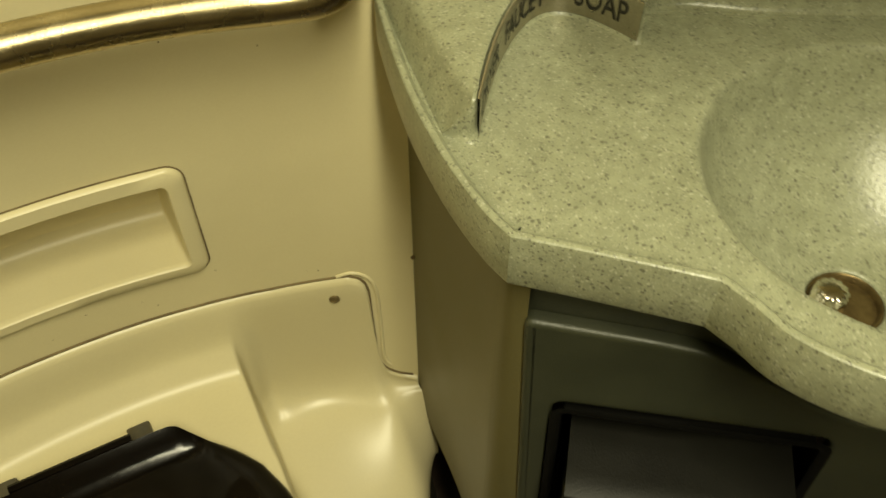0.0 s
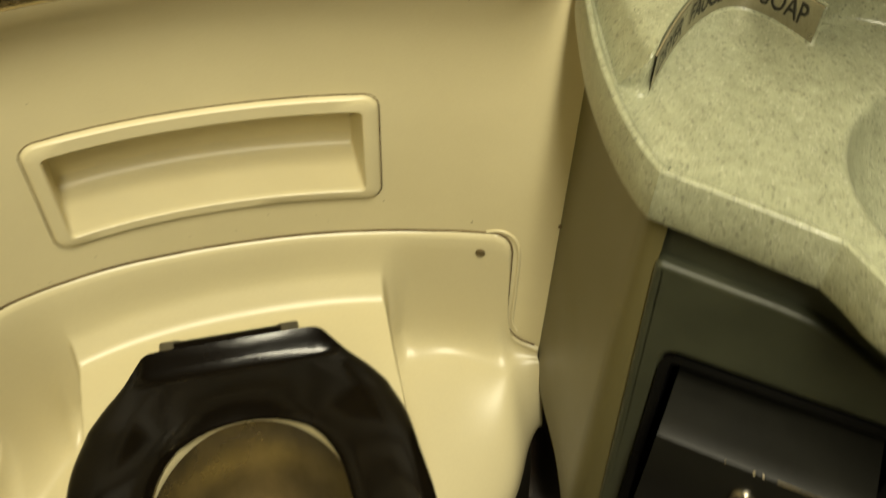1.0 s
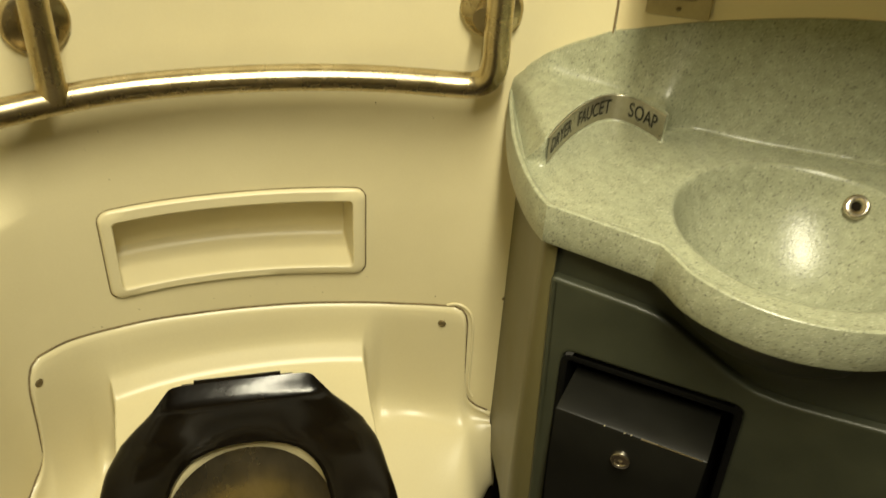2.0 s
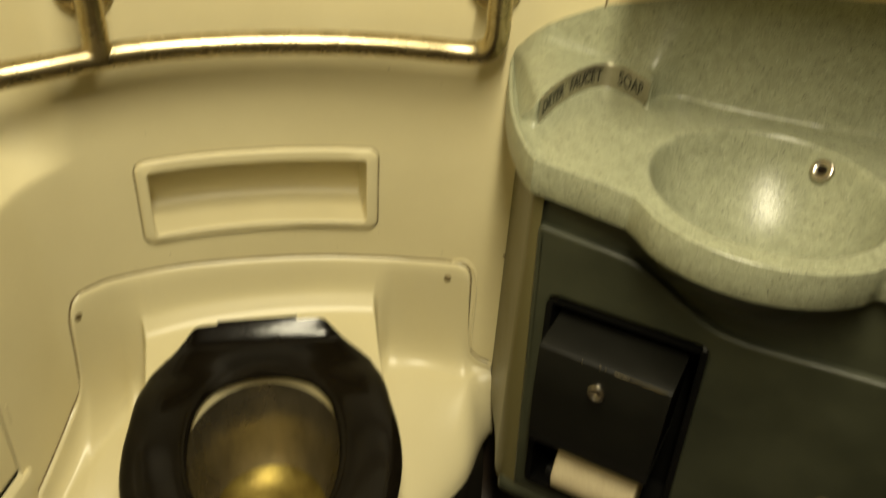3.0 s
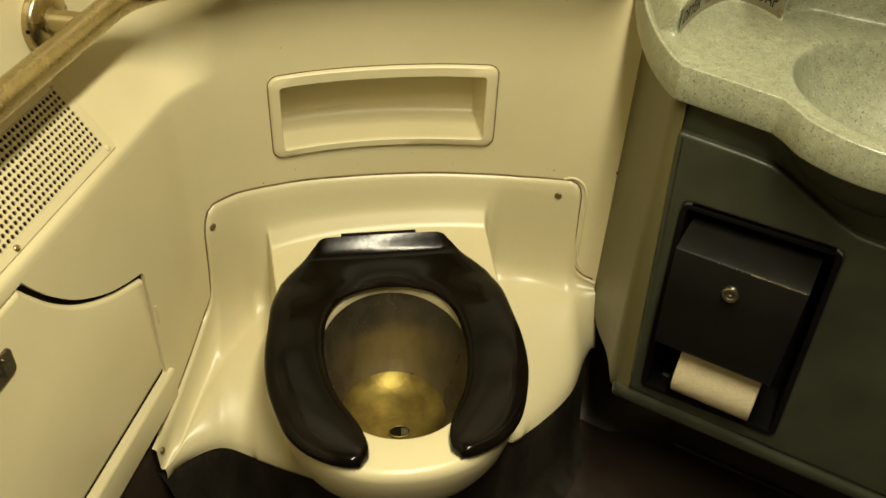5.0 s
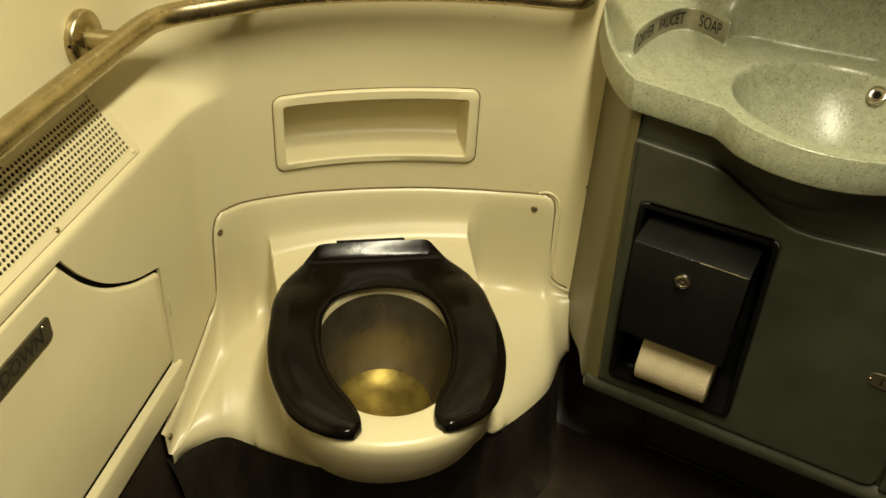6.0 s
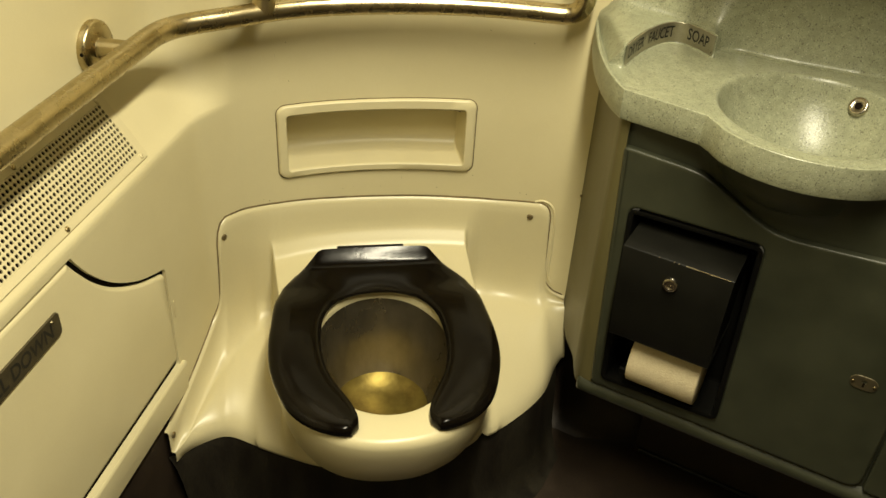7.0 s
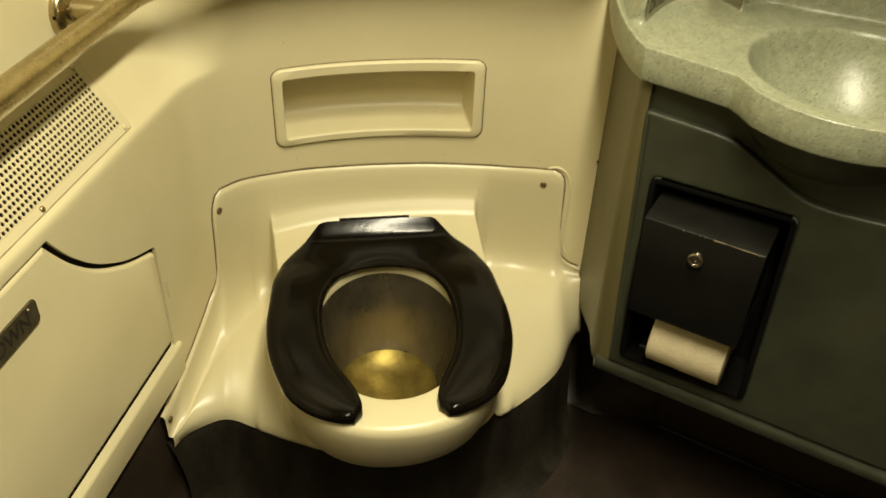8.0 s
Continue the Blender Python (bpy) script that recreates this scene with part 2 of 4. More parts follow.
            out.append((cx + r * math.cos(a), cz + r * math.sin(a)))
    return out


def stretched(loop, n, cuts=12):
    """The loop of rounded() with its straight sides divided, so that it can follow a bowed wall."""
    out, m = [], len(loop)
    for i, p in enumerate(loop):
        out.append(p)
        if i % (n + 1) == n:
            q = loop[(i + 1) % m]
            out += [(p[0] + (q[0] - p[0]) * k / cuts, p[1] + (q[1] - p[1]) * k / cuts) for k in range(1, cuts)]
    return out


def soften(pts, r, n=4):
    """A closed polygon of (x, z) with its corners rounded."""
    out, m = [], len(pts)
    for i in range(m):
        a, b, c = Vector(pts[i - 1]), Vector(pts[i]), Vector(pts[(i + 1) % m])
        d1, d2 = (a - b), (c - b)
        k = min(r, 0.45 * d1.length, 0.45 * d2.length)
        p, q = b + d1.normalized() * k, b + d2.normalized() * k
        for j in range(n + 1):
            f = j / n
            out.append(tuple((1 - f) ** 2 * p + 2 * f * (1 - f) * b + f * f * q))
    return out


def inset(loop, d):
    """A closed loop of (x, z) moved inwards by d (outwards if negative)."""
    m = len(loop)
    area = sum(loop[i - 1][0] * loop[i][1] - loop[i][0] * loop[i - 1][1] for i in range(m))
    sgn = 1 if area > 0 else -1
    out = []
    for i in range(m):
        a, c = Vector(loop[i - 1]), Vector(loop[(i + 1) % m])
        t = (c - a).normalized()
        out.append((loop[i][0] - sgn * d * t.y, loop[i][1] + sgn * d * t.x))
    return out


def fill(loops):
    """Triangles between flat loops of (x, z), the first the outline, the rest holes: points and faces."""
    bm = bmesh.new()
    for loop in loops:
        vs = [bm.verts.new((x, z, 0)) for x, z in loop]
        for i in range(len(vs)):
            bm.edges.new((vs[i - 1], vs[i]))
    bm.verts.index_update()
    bmesh.ops.triangle_fill(bm, use_beauty=True, edges=bm.edges[:])
    bm.verts.index_update()
    pts = [(v.co.x, v.co.y) for v in bm.verts]
    faces = [tuple(v.index for v in f.verts) for f in bm.faces]
    bm.free()
    return pts, faces


def slab(loops, place, levels, mat, name="slab", smooth=True):
    """A plate with holes. place(x, z, depth) lays it; levels: (inset, depth) from the back edge to the face."""
    verts, faces = [], []
    for n, loop in enumerate(loops):
        first = len(verts)
        m = len(loop)
        for d, depth in levels:
            verts += [place(x, z, depth) for x, z in (inset(loop, d if n == 0 else -d) if d else loop)]
        for k in range(len(levels) - 1):
            for i in range(m):
                a, b = first + k * m + i, first + k * m + (i + 1) % m
                faces.append((a, b, b + m, a + m))
    for d, depth in (levels[0], levels[-1]):
        pts, tris = fill([inset(loop, d if n == 0 else -d) if d else list(loop) for n, loop in enumerate(loops)])
        base = len(verts)
        verts += [place(x, z, depth) for x, z in pts]
        faces += [tuple(base + i for i in f) for f in tris]
    me = mesh_of(verts, faces, mat, False, name)
    bm = bmesh.new()
    bm.from_mesh(me)
    bmesh.ops.remove_doubles(bm, verts=bm.verts[:], dist=1e-6)
    bmesh.ops.recalc_face_normals(bm, faces=bm.faces[:])
    bm.to_mesh(me)
    bm.free()
    if smooth:
        me.polygons.foreach_set("use_smooth", [True] * len(me.polygons))
        me.set_sharp_from_angle(angle=radians(38))
    return me


def lettering(text, size, mat, place, width, name="text", bold=0.0):
    """Letters of the built-in font as a flat mesh, laid by place(x, z) from the text's middle."""
    cu = bpy.data.curves.new(name, "FONT")
    cu.body, cu.size, cu.align_x, cu.align_y, cu.resolution_u, cu.offset = text, size, "CENTER", "CENTER", 4, bold
    tmp = new(name, cu)
    bpy.context.view_layer.update()
    me = bpy.data.meshes.new_from_object(tmp.evaluated_get(bpy.context.evaluated_depsgraph_get()))
    bpy.data.objects.remove(tmp)
    bpy.data.curves.remove(cu)
    bm = bmesh.new()
    bm.from_mesh(me)
    bmesh.ops.subdivide_edges(bm, edges=[e for e in bm.edges if e.calc_length() > 0.006], cuts=2)
    squeeze = width / (max(v.co.x for v in bm.verts) - min(v.co.x for v in bm.verts))
    for v in bm.verts:
        v.co = place(v.co.x * squeeze, v.co.y)
    bm.to_mesh(me)
    bm.free()
    me.materials.clear()
    me.materials.append(mat)
    return me


def span(a, b, n):
    return [a + (b - a) * k / (n - 1) for k in range(n)]


def facing(me, place):
    """Turns an open sheet so that its faces look towards a place."""
    toward = sum((f.normal.dot(Vector(place) - f.center) > 0) * f.area for f in me.polygons)
    if toward < 0.5 * sum(f.area for f in me.polygons):
        me.flip_normals()
    return me


def smooth01(t):
    t = min(max(t, 0.0), 1.0)
    return t * t * (3 - 2 * t)


def screw(parent, place, normal, r=0.005, mat=None, name="screw"):
    """A domed screw head with a cross cut into it."""
    z = Vector(normal).normalized()
    m = Matrix.Translation(place) @ z.to_track_quat("Z", "Y").to_matrix().to_4x4()
    ob = part(name, lathe([(r, -0.001), (r, 0.0006), (r * 0.85, 0.0016), (r * 0.5, 0.0022), (r * 0.22, 0.0022), (r * 0.18, 0.0008)], mat or STEEL, m, 16), None)
    under(ob, parent)
    return ob


# ---- plan ----
# x runs along the wall behind the toilet, y away from the viewer; the wall behind the toilet is a shallow bow.
def bow(x):
    d = x - 0.07
    return 0.69 - (0.45 * d ** 2 + 4.2 * d ** 4 if d < 0 else 0.6 * d ** 2 + 1.4 * d ** 4)


def bow_along(x):
    """The way along the bowed wall, to the right."""
    d = x - 0.07
    return Vector((1.0, -0.9 * d - 16.8 * d ** 3 if d < 0 else -1.2 * d - 5.6 * d ** 3)).normalized()


LEFT_DIR = Vector((0.3345, 0.9424))
LEFT_AT = Vector((-0.322, 0.421))


def left_line(s):
    """The lower left wall; s metres from the hatch's back edge towards the viewer."""
    return LEFT_AT - s * LEFT_DIR


CORNER = Vector((-0.2624, 0.5890))


def plan_path():
    pts = [left_line(1.85), left_line(1.4), left_line(1.0), left_line(0.8)]
    pts += [left_line(0.8 - 0.02 * k) for k in range(1, 47)]
    a = left_line(-0.135)
    x2 = -0.205
    b = Vector((x2, bow(x2)))
    for k in range(1, 15):
        f = k / 15
        pts.append((1 - f) ** 2 * a + 2 * f * (1 - f) * CORNER + f * f * b)
    pts.append(b)
    xs = [-0.19, -0.175, -0.16, -0.145, -0.13] + [-0.13 + 0.334 * k / 22 for k in range(1, 23)] + [0.204 + 0.016 * k for k in range(1, 18)] + [0.488]
    return pts + [Vector((x, bow(x))) for x in xs]


PLAN = plan_path()


def run_lengths(pts):
    run = [0.0]
    for a, b in zip(pts, pts[1:]):
        run.append(run[-1] + (b - a).length)
    return run


RUN = run_lengths(PLAN)


def normal_at(i):
    """Into the room, from the plan's point i."""
    t = (PLAN[min(i + 1, len(PLAN) - 1)] - PLAN[max(i - 1, 0)]).normalized()
    return Vector((t.y, -t.x))


NORMALS = [normal_at(i) for i in range(len(PLAN))]


def on_plan(a):
    """Place and inward normal at a metres along the plan."""
    j = max(0, min(len(RUN) - 2, int(np.searchsorted(RUN, a)) - 1))
    f = (a - RUN[j]) / (RUN[j + 1] - RUN[j])
    return PLAN[j].lerp(PLAN[j + 1], f), NORMALS[j].lerp(NORMALS[j + 1], f).normalized()


def run_at_x(x):
    return min(range(len(PLAN)), key=lambda i: abs(PLAN[i].x - x) + (10 if PLAN[i].y < 0.5 else 0))


STEP_BACK = 0.075  # how far the upper left wall stands behind the lower one


def step_at(p):
    """Depth of the sloped sill: full along the left wall, run out in the bow behind the toilet."""
    return STEP_BACK * smooth01((-0.205 - p.x) / 0.062)


SILL = [(0.0, 0.72), (0.0, 0.7285), (0.012, 0.7335), (0.045, 0.7380), (0.1053, 0.7418), (0.30, 0.7635), (0.50, 0.7857), (0.70, 0.8080), (0.83, 0.8225), (0.91, 0.8325), (0.97, 0.8440),
        (1.0, 0.862), (1.0, 0.90), (1.0, 1.0), (1.0, 1.2), (1.0, 1.6), (1.0, 2.2)]
I0 = next(i for i, p in enumerate(PLAN) if p.y > 0.447)
LOW = [0.277, 0.40, 0.50, 0.5735, 0.62, 0.66, 0.7005]
XN0, XN1 = run_at_x(-0.13), run_at_x(0.204)


def moulded_wall(back):
    """One skin of the moulded wall with its sill; back: how far behind the room's face it stands."""
    out = []
    for p, n in zip(PLAN, NORMALS):
        d = step_at(p)
        out.append([Vector((p.x - n.x * back, p.y - n.y * back, z)) for z in LOW] + [Vector((p.x - n.x * (d * f + back), p.y - n.y * (d * f + back), z)) for f, z in SILL])
    return out


def in_opening(i, j):
    return (i < I0 and j < len(LOW)) or (XN0 <= i < XN1 and 3 <= j < 6)


wall_back = part("wall_back", facing(grid_mesh(moulded_wall(0.0), CREAM, skip=in_opening, name="wall_back"), (0.0, -0.6, 1.0)))
tagged(wall_back, "cream moulded wall bowed behind the toilet, with a sloped sill", "wall", kind="structure")
part("wall_shell", grid_mesh(moulded_wall(0.014), CREAM, skip=in_opening, name="wall_shell"), wall_back)


# left wall below the sill: flat, with the pocket of the fold-down hatch
def left_place(s, z, depth):
    p = left_line(s) + depth * Vector((0.9424, -0.3345))
    return Vector((p.x, p.y, z))


SCOOP = [(0.010, 0.5436), (0.0555, 0.5622), (0.094, 0.5828), (0.1263, 0.6034), (0.1543, 0.6259), (0.1826, 0.6551), (0.2073, 0.6876), (0.226, 0.7150)]
SCOOP_OUT = [(0.003, 0.5490), (0.0370, 0.5618), (0.0780, 0.5802), (0.1205, 0.6073), (0.1524, 0.6330), (0.1855, 0.6685), (0.2092, 0.7015), (0.2190, 0.7175)]


def hatch_outline(curve, low, edge):
    """A hatch whose top corner is scooped out by a soft curve."""
    pts = [(p.x, p.y) for p in spline([(*q, 0) for q in curve], 26)]
    return soften([(edge, low), (edge, pts[0][1] - 0.006)] + pts + [(0.80 - edge, pts[-1][1]), (0.80 - edge, low)], 0.005, 3)


pocket = hatch_outline(SCOOP_OUT, 0.345, -0.001)
hatch_loop = hatch_outline(SCOOP, 0.3575, 0.0005)
OUT_LEFT = [(-0.0401, 0.277), (1.85, 0.277), (1.85, 0.7201), (-0.0401, 0.7201)]
wall_left = part("wall_left", slab([OUT_LEFT, pocket], left_place, [(0, -0.03), (0, 0.0)], CREAM, "wall_left"))
tagged(wall_left, "cream moulded lower wall with a hatch pocket", "wall", kind="structure")
# near-black sheet close behind the flap paints the shade in its gaps
pocket_shade = part("hatch_pocket_shade", slab([inset(pocket, -0.01)], left_place, [(0, -0.04), (0, -0.006)], GAP_SHADE, "pocket"))
tagged(pocket_shade, "near-black sheet for the shade in the hatch pocket", "wall", kind="structure")


# right wall above the vanity
VD = Vector((0.785, -0.6195))  # along the vanity's front
VN = Vector((-0.6195, -0.785))  # out of its front
WD, WN = Vector((0.89, -0.456)), Vector((-0.456, -0.89))  # along the wall above it, and out of that
WR = Vector((0.488, 0.542))


def right_wall(u, z, depth):
    p = WR + u * WD + depth * WN
    return Vector((p.x, p.y, z))


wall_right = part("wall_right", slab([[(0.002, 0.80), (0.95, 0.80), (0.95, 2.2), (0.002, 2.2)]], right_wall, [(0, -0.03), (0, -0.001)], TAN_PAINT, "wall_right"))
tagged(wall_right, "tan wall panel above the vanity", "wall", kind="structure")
# unseen slab, added to keep the lamp off the splashback and the wall
added_overhang = part("added_overhang", slab([[(0.03, 1.16), (0.95, 1.16), (0.95, 2.2), (0.03, 2.2)]], right_wall, [(0, 0.0), (0, 0.21), (0.006, 0.216)], TAN_PAINT, "added_overhang"))
tagged(added_overhang, "unseen tan overhang added to shade the splashback", "wall", kind="structure")
part("wall_seam", slab([[(-0.0011, 0.97), (0.0011, 0.97), (0.0011, 2.2), (-0.0011, 2.2)]], right_wall, [(0, -0.004), (0, 0.0012)], GRIME, "seam"), wall_right)


# unseen plain walls that close the place behind the viewer, dun to cut bounced light
def plain_wall(name, a, b, label, mat=CREAM_PAINT, z0=0.0, z1=2.2, thick=0.03):
    a, b = Vector(a), Vector(b)
    t = (b - a).normalized()
    n = Vector((t.y, -t.x))

    def place(u, z, depth):
        q = a + u * t + depth * n
        return Vector((q.x, q.y, z))
    ob = part(name, slab([[(0, z0), ((b - a).length, z0), ((b - a).length, z1), (0, z1)]], place, [(0, -thick), (0, 0.0)], mat, name))
    return tagged(ob, label, "wall", kind="structure")


end_left = left_line(1.85)
plain_wall("wall_near", (1.335, -1.6), (-1.0, -1.6), "unseen plain wall, dun to cut bounced light", DUN_PAINT)
plain_wall("wall_side", (1.335, 0.12), (1.335, -1.6), "unseen plain side wall, dun to cut bounced light", DUN_PAINT)
plain_wall("wall_corner", (-1.0, -1.6), (end_left.x - 0.02, end_left.y), "unseen plain wall, dun to cut bounced light", DUN_PAINT)


def sheet(name, loop, z0, z1, mat, label, category):
    ob = part(name, slab([loop], lambda x, y, d: Vector((x, y, d)), [(0, z0), (0, z1)], mat, name))
    return tagged(ob, label, category, kind="structure")


ROOM = [(-1.1, -1.7), (1.5, -1.7), (1.5, 0.9), (-1.1, 0.9)]
sheet("floor", ROOM, -0.04, 0.0, RUBBER, "black rubber floor with worn scuffs", "floor")
# unseen ceiling, its dun tone chosen to hold down the bounce
sheet("ceiling", ROOM, 2.2, 2.24, DUN_PAINT, "unseen plain ceiling, dun to cut bounced light", "ceiling")

# black skirting that sweeps down into the floor under the moulded walls
rows = []
for p, n in list(zip(PLAN, NORMALS)) + [(Vector((0.62, 0.52)), NORMALS[-1]), (Vector((1.3, 0.2)), NORMALS[-1])]:
    prof = [(-0.012, 0.30), (-0.006, 0.279), (-0.004, 0.20), (0.0, 0.10), (0.012, 0.05), (0.03, 0.018), (0.055, 0.003)]
    rows.append([Vector((p.x + n.x * o, p.y + n.y * o, z)) for o, z in prof])
skirt = part("baseboard", grid_mesh(rows, RUBBER, name="baseboard"))
tagged(skirt, "black rubber skirting swept up from the floor", "baseboard", kind="structure")


# ---- niche ----
def bow_place(x, z, depth):
    """On the bowed wall; depth into the room."""
    t = bow_along(x)
    return Vector((x + t.y * depth, bow(x) - t.x * depth, z))


def niche_place(x, z, depth):
    """On the bowed wall, with the niche's slightly taller sill."""
    return bow_place(x, z + 0.0035 * (0.7105 - z) / 0.1475 * smooth01((0.2 - x) / 0.2), depth)


niche = thing("wall_niche", "cream moulded recessed shelf with a raised rounded frame", "niche", kind="structure")
loops = []
for (x0, x1, z0, z1, r), dep in (((-0.1430, 0.2160, 0.5630, 0.7105, 0.016), 0.0), ((-0.1420, 0.2150, 0.5640, 0.7095, 0.016), 0.0042), ((-0.1395, 0.2125, 0.5665, 0.707, 0.015), 0.0066),
                                 ((-0.1285, 0.1995, 0.5770, 0.6925, 0.007), 0.0070), ((-0.127, 0.198, 0.5785, 0.691, 0.006), 0.0055), ((-0.1265, 0.1975, 0.579, 0.6905, 0.006), 0.0)):
    loops.append([niche_place(x, z, dep) for x, z in stretched(rounded(x0, x1, z0, z1, r, 8), 8)])
rim = [niche_place(x, z, 0.0006) for x, z in stretched(rounded(-0.1436, 0.2166, 0.5624, 0.7111, 0.0165, 8), 8)]
part("niche_joint", tube(even(rim + rim[:1], 0.004), 0.0008, GRIME, 8), niche, "brown dirt in the joint round the frame")
part("niche_frame", grid_mesh(loops, CREAM, close_v=True), niche)
# inside: a level floor that coves up into the back, and sides that draw in
inner = []
for f, up in ((0.0, 0.0), (0.03, 0.0), (0.25, 0.0003), (0.5, 0.0006), (0.74, 0.001), (0.82, 0.0018), (0.89, 0.0042), (0.94, 0.0075), (0.98, 0.0125), (1.0, 0.019)):
    inner.append([niche_place(x, z, -0.076 * f) for x, z in stretched(rounded(-0.1265 + 0.005 * f, 0.1975 - 0.014 * f, 0.579 + up, 0.6905 - 0.002 * f, 0.006 - 0.003 * f, 8), 8)])
cup = grid_mesh(inner, CREAM, close_v=True)
part("niche_walls", cup, niche)
back_pts, tris = fill([stretched(rounded(-0.1215, 0.1835, 0.598, 0.6885, 0.003, 8), 8)])
part("niche_back", mesh_of([niche_place(x, z, -0.076) for x, z in back_pts], tris, CREAM), niche)
# a thin batten under the lip, in three lengths, and two small clips
for x0, x1, drop in ((-0.1215, -0.0660, 0.0012), (-0.0645, 0.1440, 0.0), (0.1455, 0.1925, 0.0004)):
    rib = [[niche_place(x0 + (x1 - x0) * k / 12, z - drop, dp) for z, dp in ((0.6915, -0.0040), (0.6858, -0.0034), (0.6850, -0.0040), (0.6850, -0.0075), (0.6915, -0.0080))] for k in range(13)]
    part("niche_lip", grid_mesh(rib, CREAM, close_v=True, caps=True, smooth=False), niche)

for x, m_way in ((-0.1165, 1), (0.1865, -1)):
    c = niche_place(x, 0.6745, -0.030)
    screw(niche, c, (m_way, -0.1, -0.1), 0.0038, BROWN_METAL, "clip")
# irregular brown patch on the niche's back, near its left corner
corner_patch = [niche_place(-0.1035 + 0.017 * math.cos(q * 0.5712) * (1 + 0.25 * math.sin(3.1 * q)), 0.6655 + 0.017 * math.sin(q * 0.5712) * (1 + 0.2 * math.cos(2.3 * q)), -0.0753) for q in range(11)]
part("corner_patch", mesh_of(corner_patch, [tuple(range(11))], GRIME, False), niche, "dark brown patch in the corner")


# ---- fold-down hatch ----
hatch = thing("fold_down_hatch", "cream fold-down wall hatch with a scooped top edge, closed", "hatch", at=left_place(0.4, 0.35, 0))
under(part("door", slab([hatch_loop], left_place, [(0, -0.02), (0, -0.008), (0.0012, -0.0040), (0.0036, -0.0012), (0.0075, 0.0005)], CREAM, "door")), hatch)
# the lower ledge that it folds on
ledge_prof = [(0.0, 0.345), (0.005, 0.3455), (0.0072, 0.343), (0.008, 0.339), (0.006, 0.30), (0.004, 0.282), (0.0, 0.2785)]
under(part("ledge", grid_mesh([[left_place(s, z, o) for o, z in ledge_prof] for s in span(-0.012, 1.2, 20)], CREAM)), hatch)
plate = under(part("sign_plate", slab([rounded(0.268, 0.47, 0.636, 0.672, 0.008)], left_place, [(0, 0.0005), (0, 0.0022), (0.0006, 0.003)], PLATE_DARK, "sign"), None, "dark bronze sign plate"), hatch)
text = part("lettering", lettering("PULL DOWN", 0.030, INK, lambda x, z: left_place(0.362 - x, 0.654 + z, 0.0036), 0.150, bold=0.0005), None)
text.parent = plate
under(part("hinge_mark", slab([rounded(-0.013, -0.009, 0.44, 0.475, 0.0015)], left_place, [(0, 0.0003), (0, 0.0015)], CREAM_PAINT, "mark"), None), hatch)
screw(hatch, left_place(0.285, 0.666, 0.003), (0.94, -0.33, 0), 0.0018)


# ---- perforated heater grille on the sill ----
def sill_place(s, w, depth):
    """s along the left wall, w up the slope from its lower edge."""
    slope = Vector((-0.9424 * 0.559, 0.3345 * 0.559, 0.829))
    out = Vector((0.9424 * 0.829, -0.3345 * 0.829, 0.559))
    a = left_line(s) - Vector((0.9424, -0.3345)) * 0.0079
    return Vector((a.x, a.y, 0.7418)) + w * slope + depth * out


grille = thing("heater_grille", "cream perforated metal heater grille screwed to the sloped sill", "grille", at=sill_place(0.3, 0.0, 0))
S0, W0, PITCH, NR, NC = 0.0012, 0.0123, 0.00784, 11, 84
verts, faces = [], []
for i in range(NC):
    for j in range(NR):
        cs, cw = S0 + PITCH * (i + 0.5), W0 + PITCH * (j + 0.5)
        base = len(verts)
        sq = [(1, 0), (1, 1), (0, 1), (-1, 1), (-1, 0), (-1, -1), (0, -1), (1, -1)]
        verts += [sill_place(cs + a * PITCH / 2, cw + b * PITCH / 2, 0.003) for a, b in sq]
        verts += [sill_place(cs + 0.0029 * math.cos(k * math.pi / 4), cw + 0.0029 * math.sin(k * math.pi / 4), 0.003) for k in range(8)]
        verts += [sill_place(cs + 0.0029 * math.cos(k * math.pi / 4), cw + 0.0029 * math.sin(k * math.pi / 4), 0.0012) for k in range(8)]
        for k in range(8):
            q = (k + 1) % 8
            faces.append((base + k, base + q, base + 8 + q, base + 8 + k))
            faces.append((base + 8 + k, base + 8 + q, base + 16 + q, base + 16 + k))
under(part("perforated_sheet", mesh_of(verts, faces, CREAM_PAINT, False)), grille)
S1, W1 = S0 + PITCH * NC, W0 + PITCH * NR
under(part("sheet_frame", slab([rounded(-0.0155, S1 + 0.03, 0.0, W1 + 0.011, 0.006), [(S0, W0), (S1, W0), (S1, W1), (S0, W1)]], sill_place, [(0, 0.0), (0, 0.0022), (0.0008, 0.003)], CREAM_PAINT, "frame")), grille)
# shallow sheet, coloured near-black as the shade behind the perforations
under(part("shade_backing", slab([[(S0 - 0.002, W0 - 0.002), (S1 + 0.002, W0 - 0.002), (S1 + 0.002, W1 + 0.002), (S0 - 0.002, W1 + 0.002)]], sill_place, [(0, 0.0002), (0, 0.0011)], GAP_SHADE, "shade_backing"), None, "near-black sheet for the shade behind the holes"), grille)
for s, w in ((0.0, 0.0065), (0.2, 0.0055), (0.4, 0.0055), (0.003, W1 + 0.0055), (0.2, W1 + 0.0055), (0.4, W1 + 0.0055)):
    screw(grille, sill_place(s, w, 0.003), (0.78, -0.28, 0.56), 0.0042, CREAM_PAINT if s < 0.1 else STEEL)


# ---- grab rail ----
RAIL_Z = 0.9015


def rail_point(x):
    t = bow_along(x)
    return Vector((x + t.y * 0.055, bow(x) - t.x * 0.055, RAIL_Z))


rail = thing("grab_rail", "brushed stainless grab rail bent round the corner, with two uprights", "grab rail", at=(-0.15, 0.6, RAIL_Z))
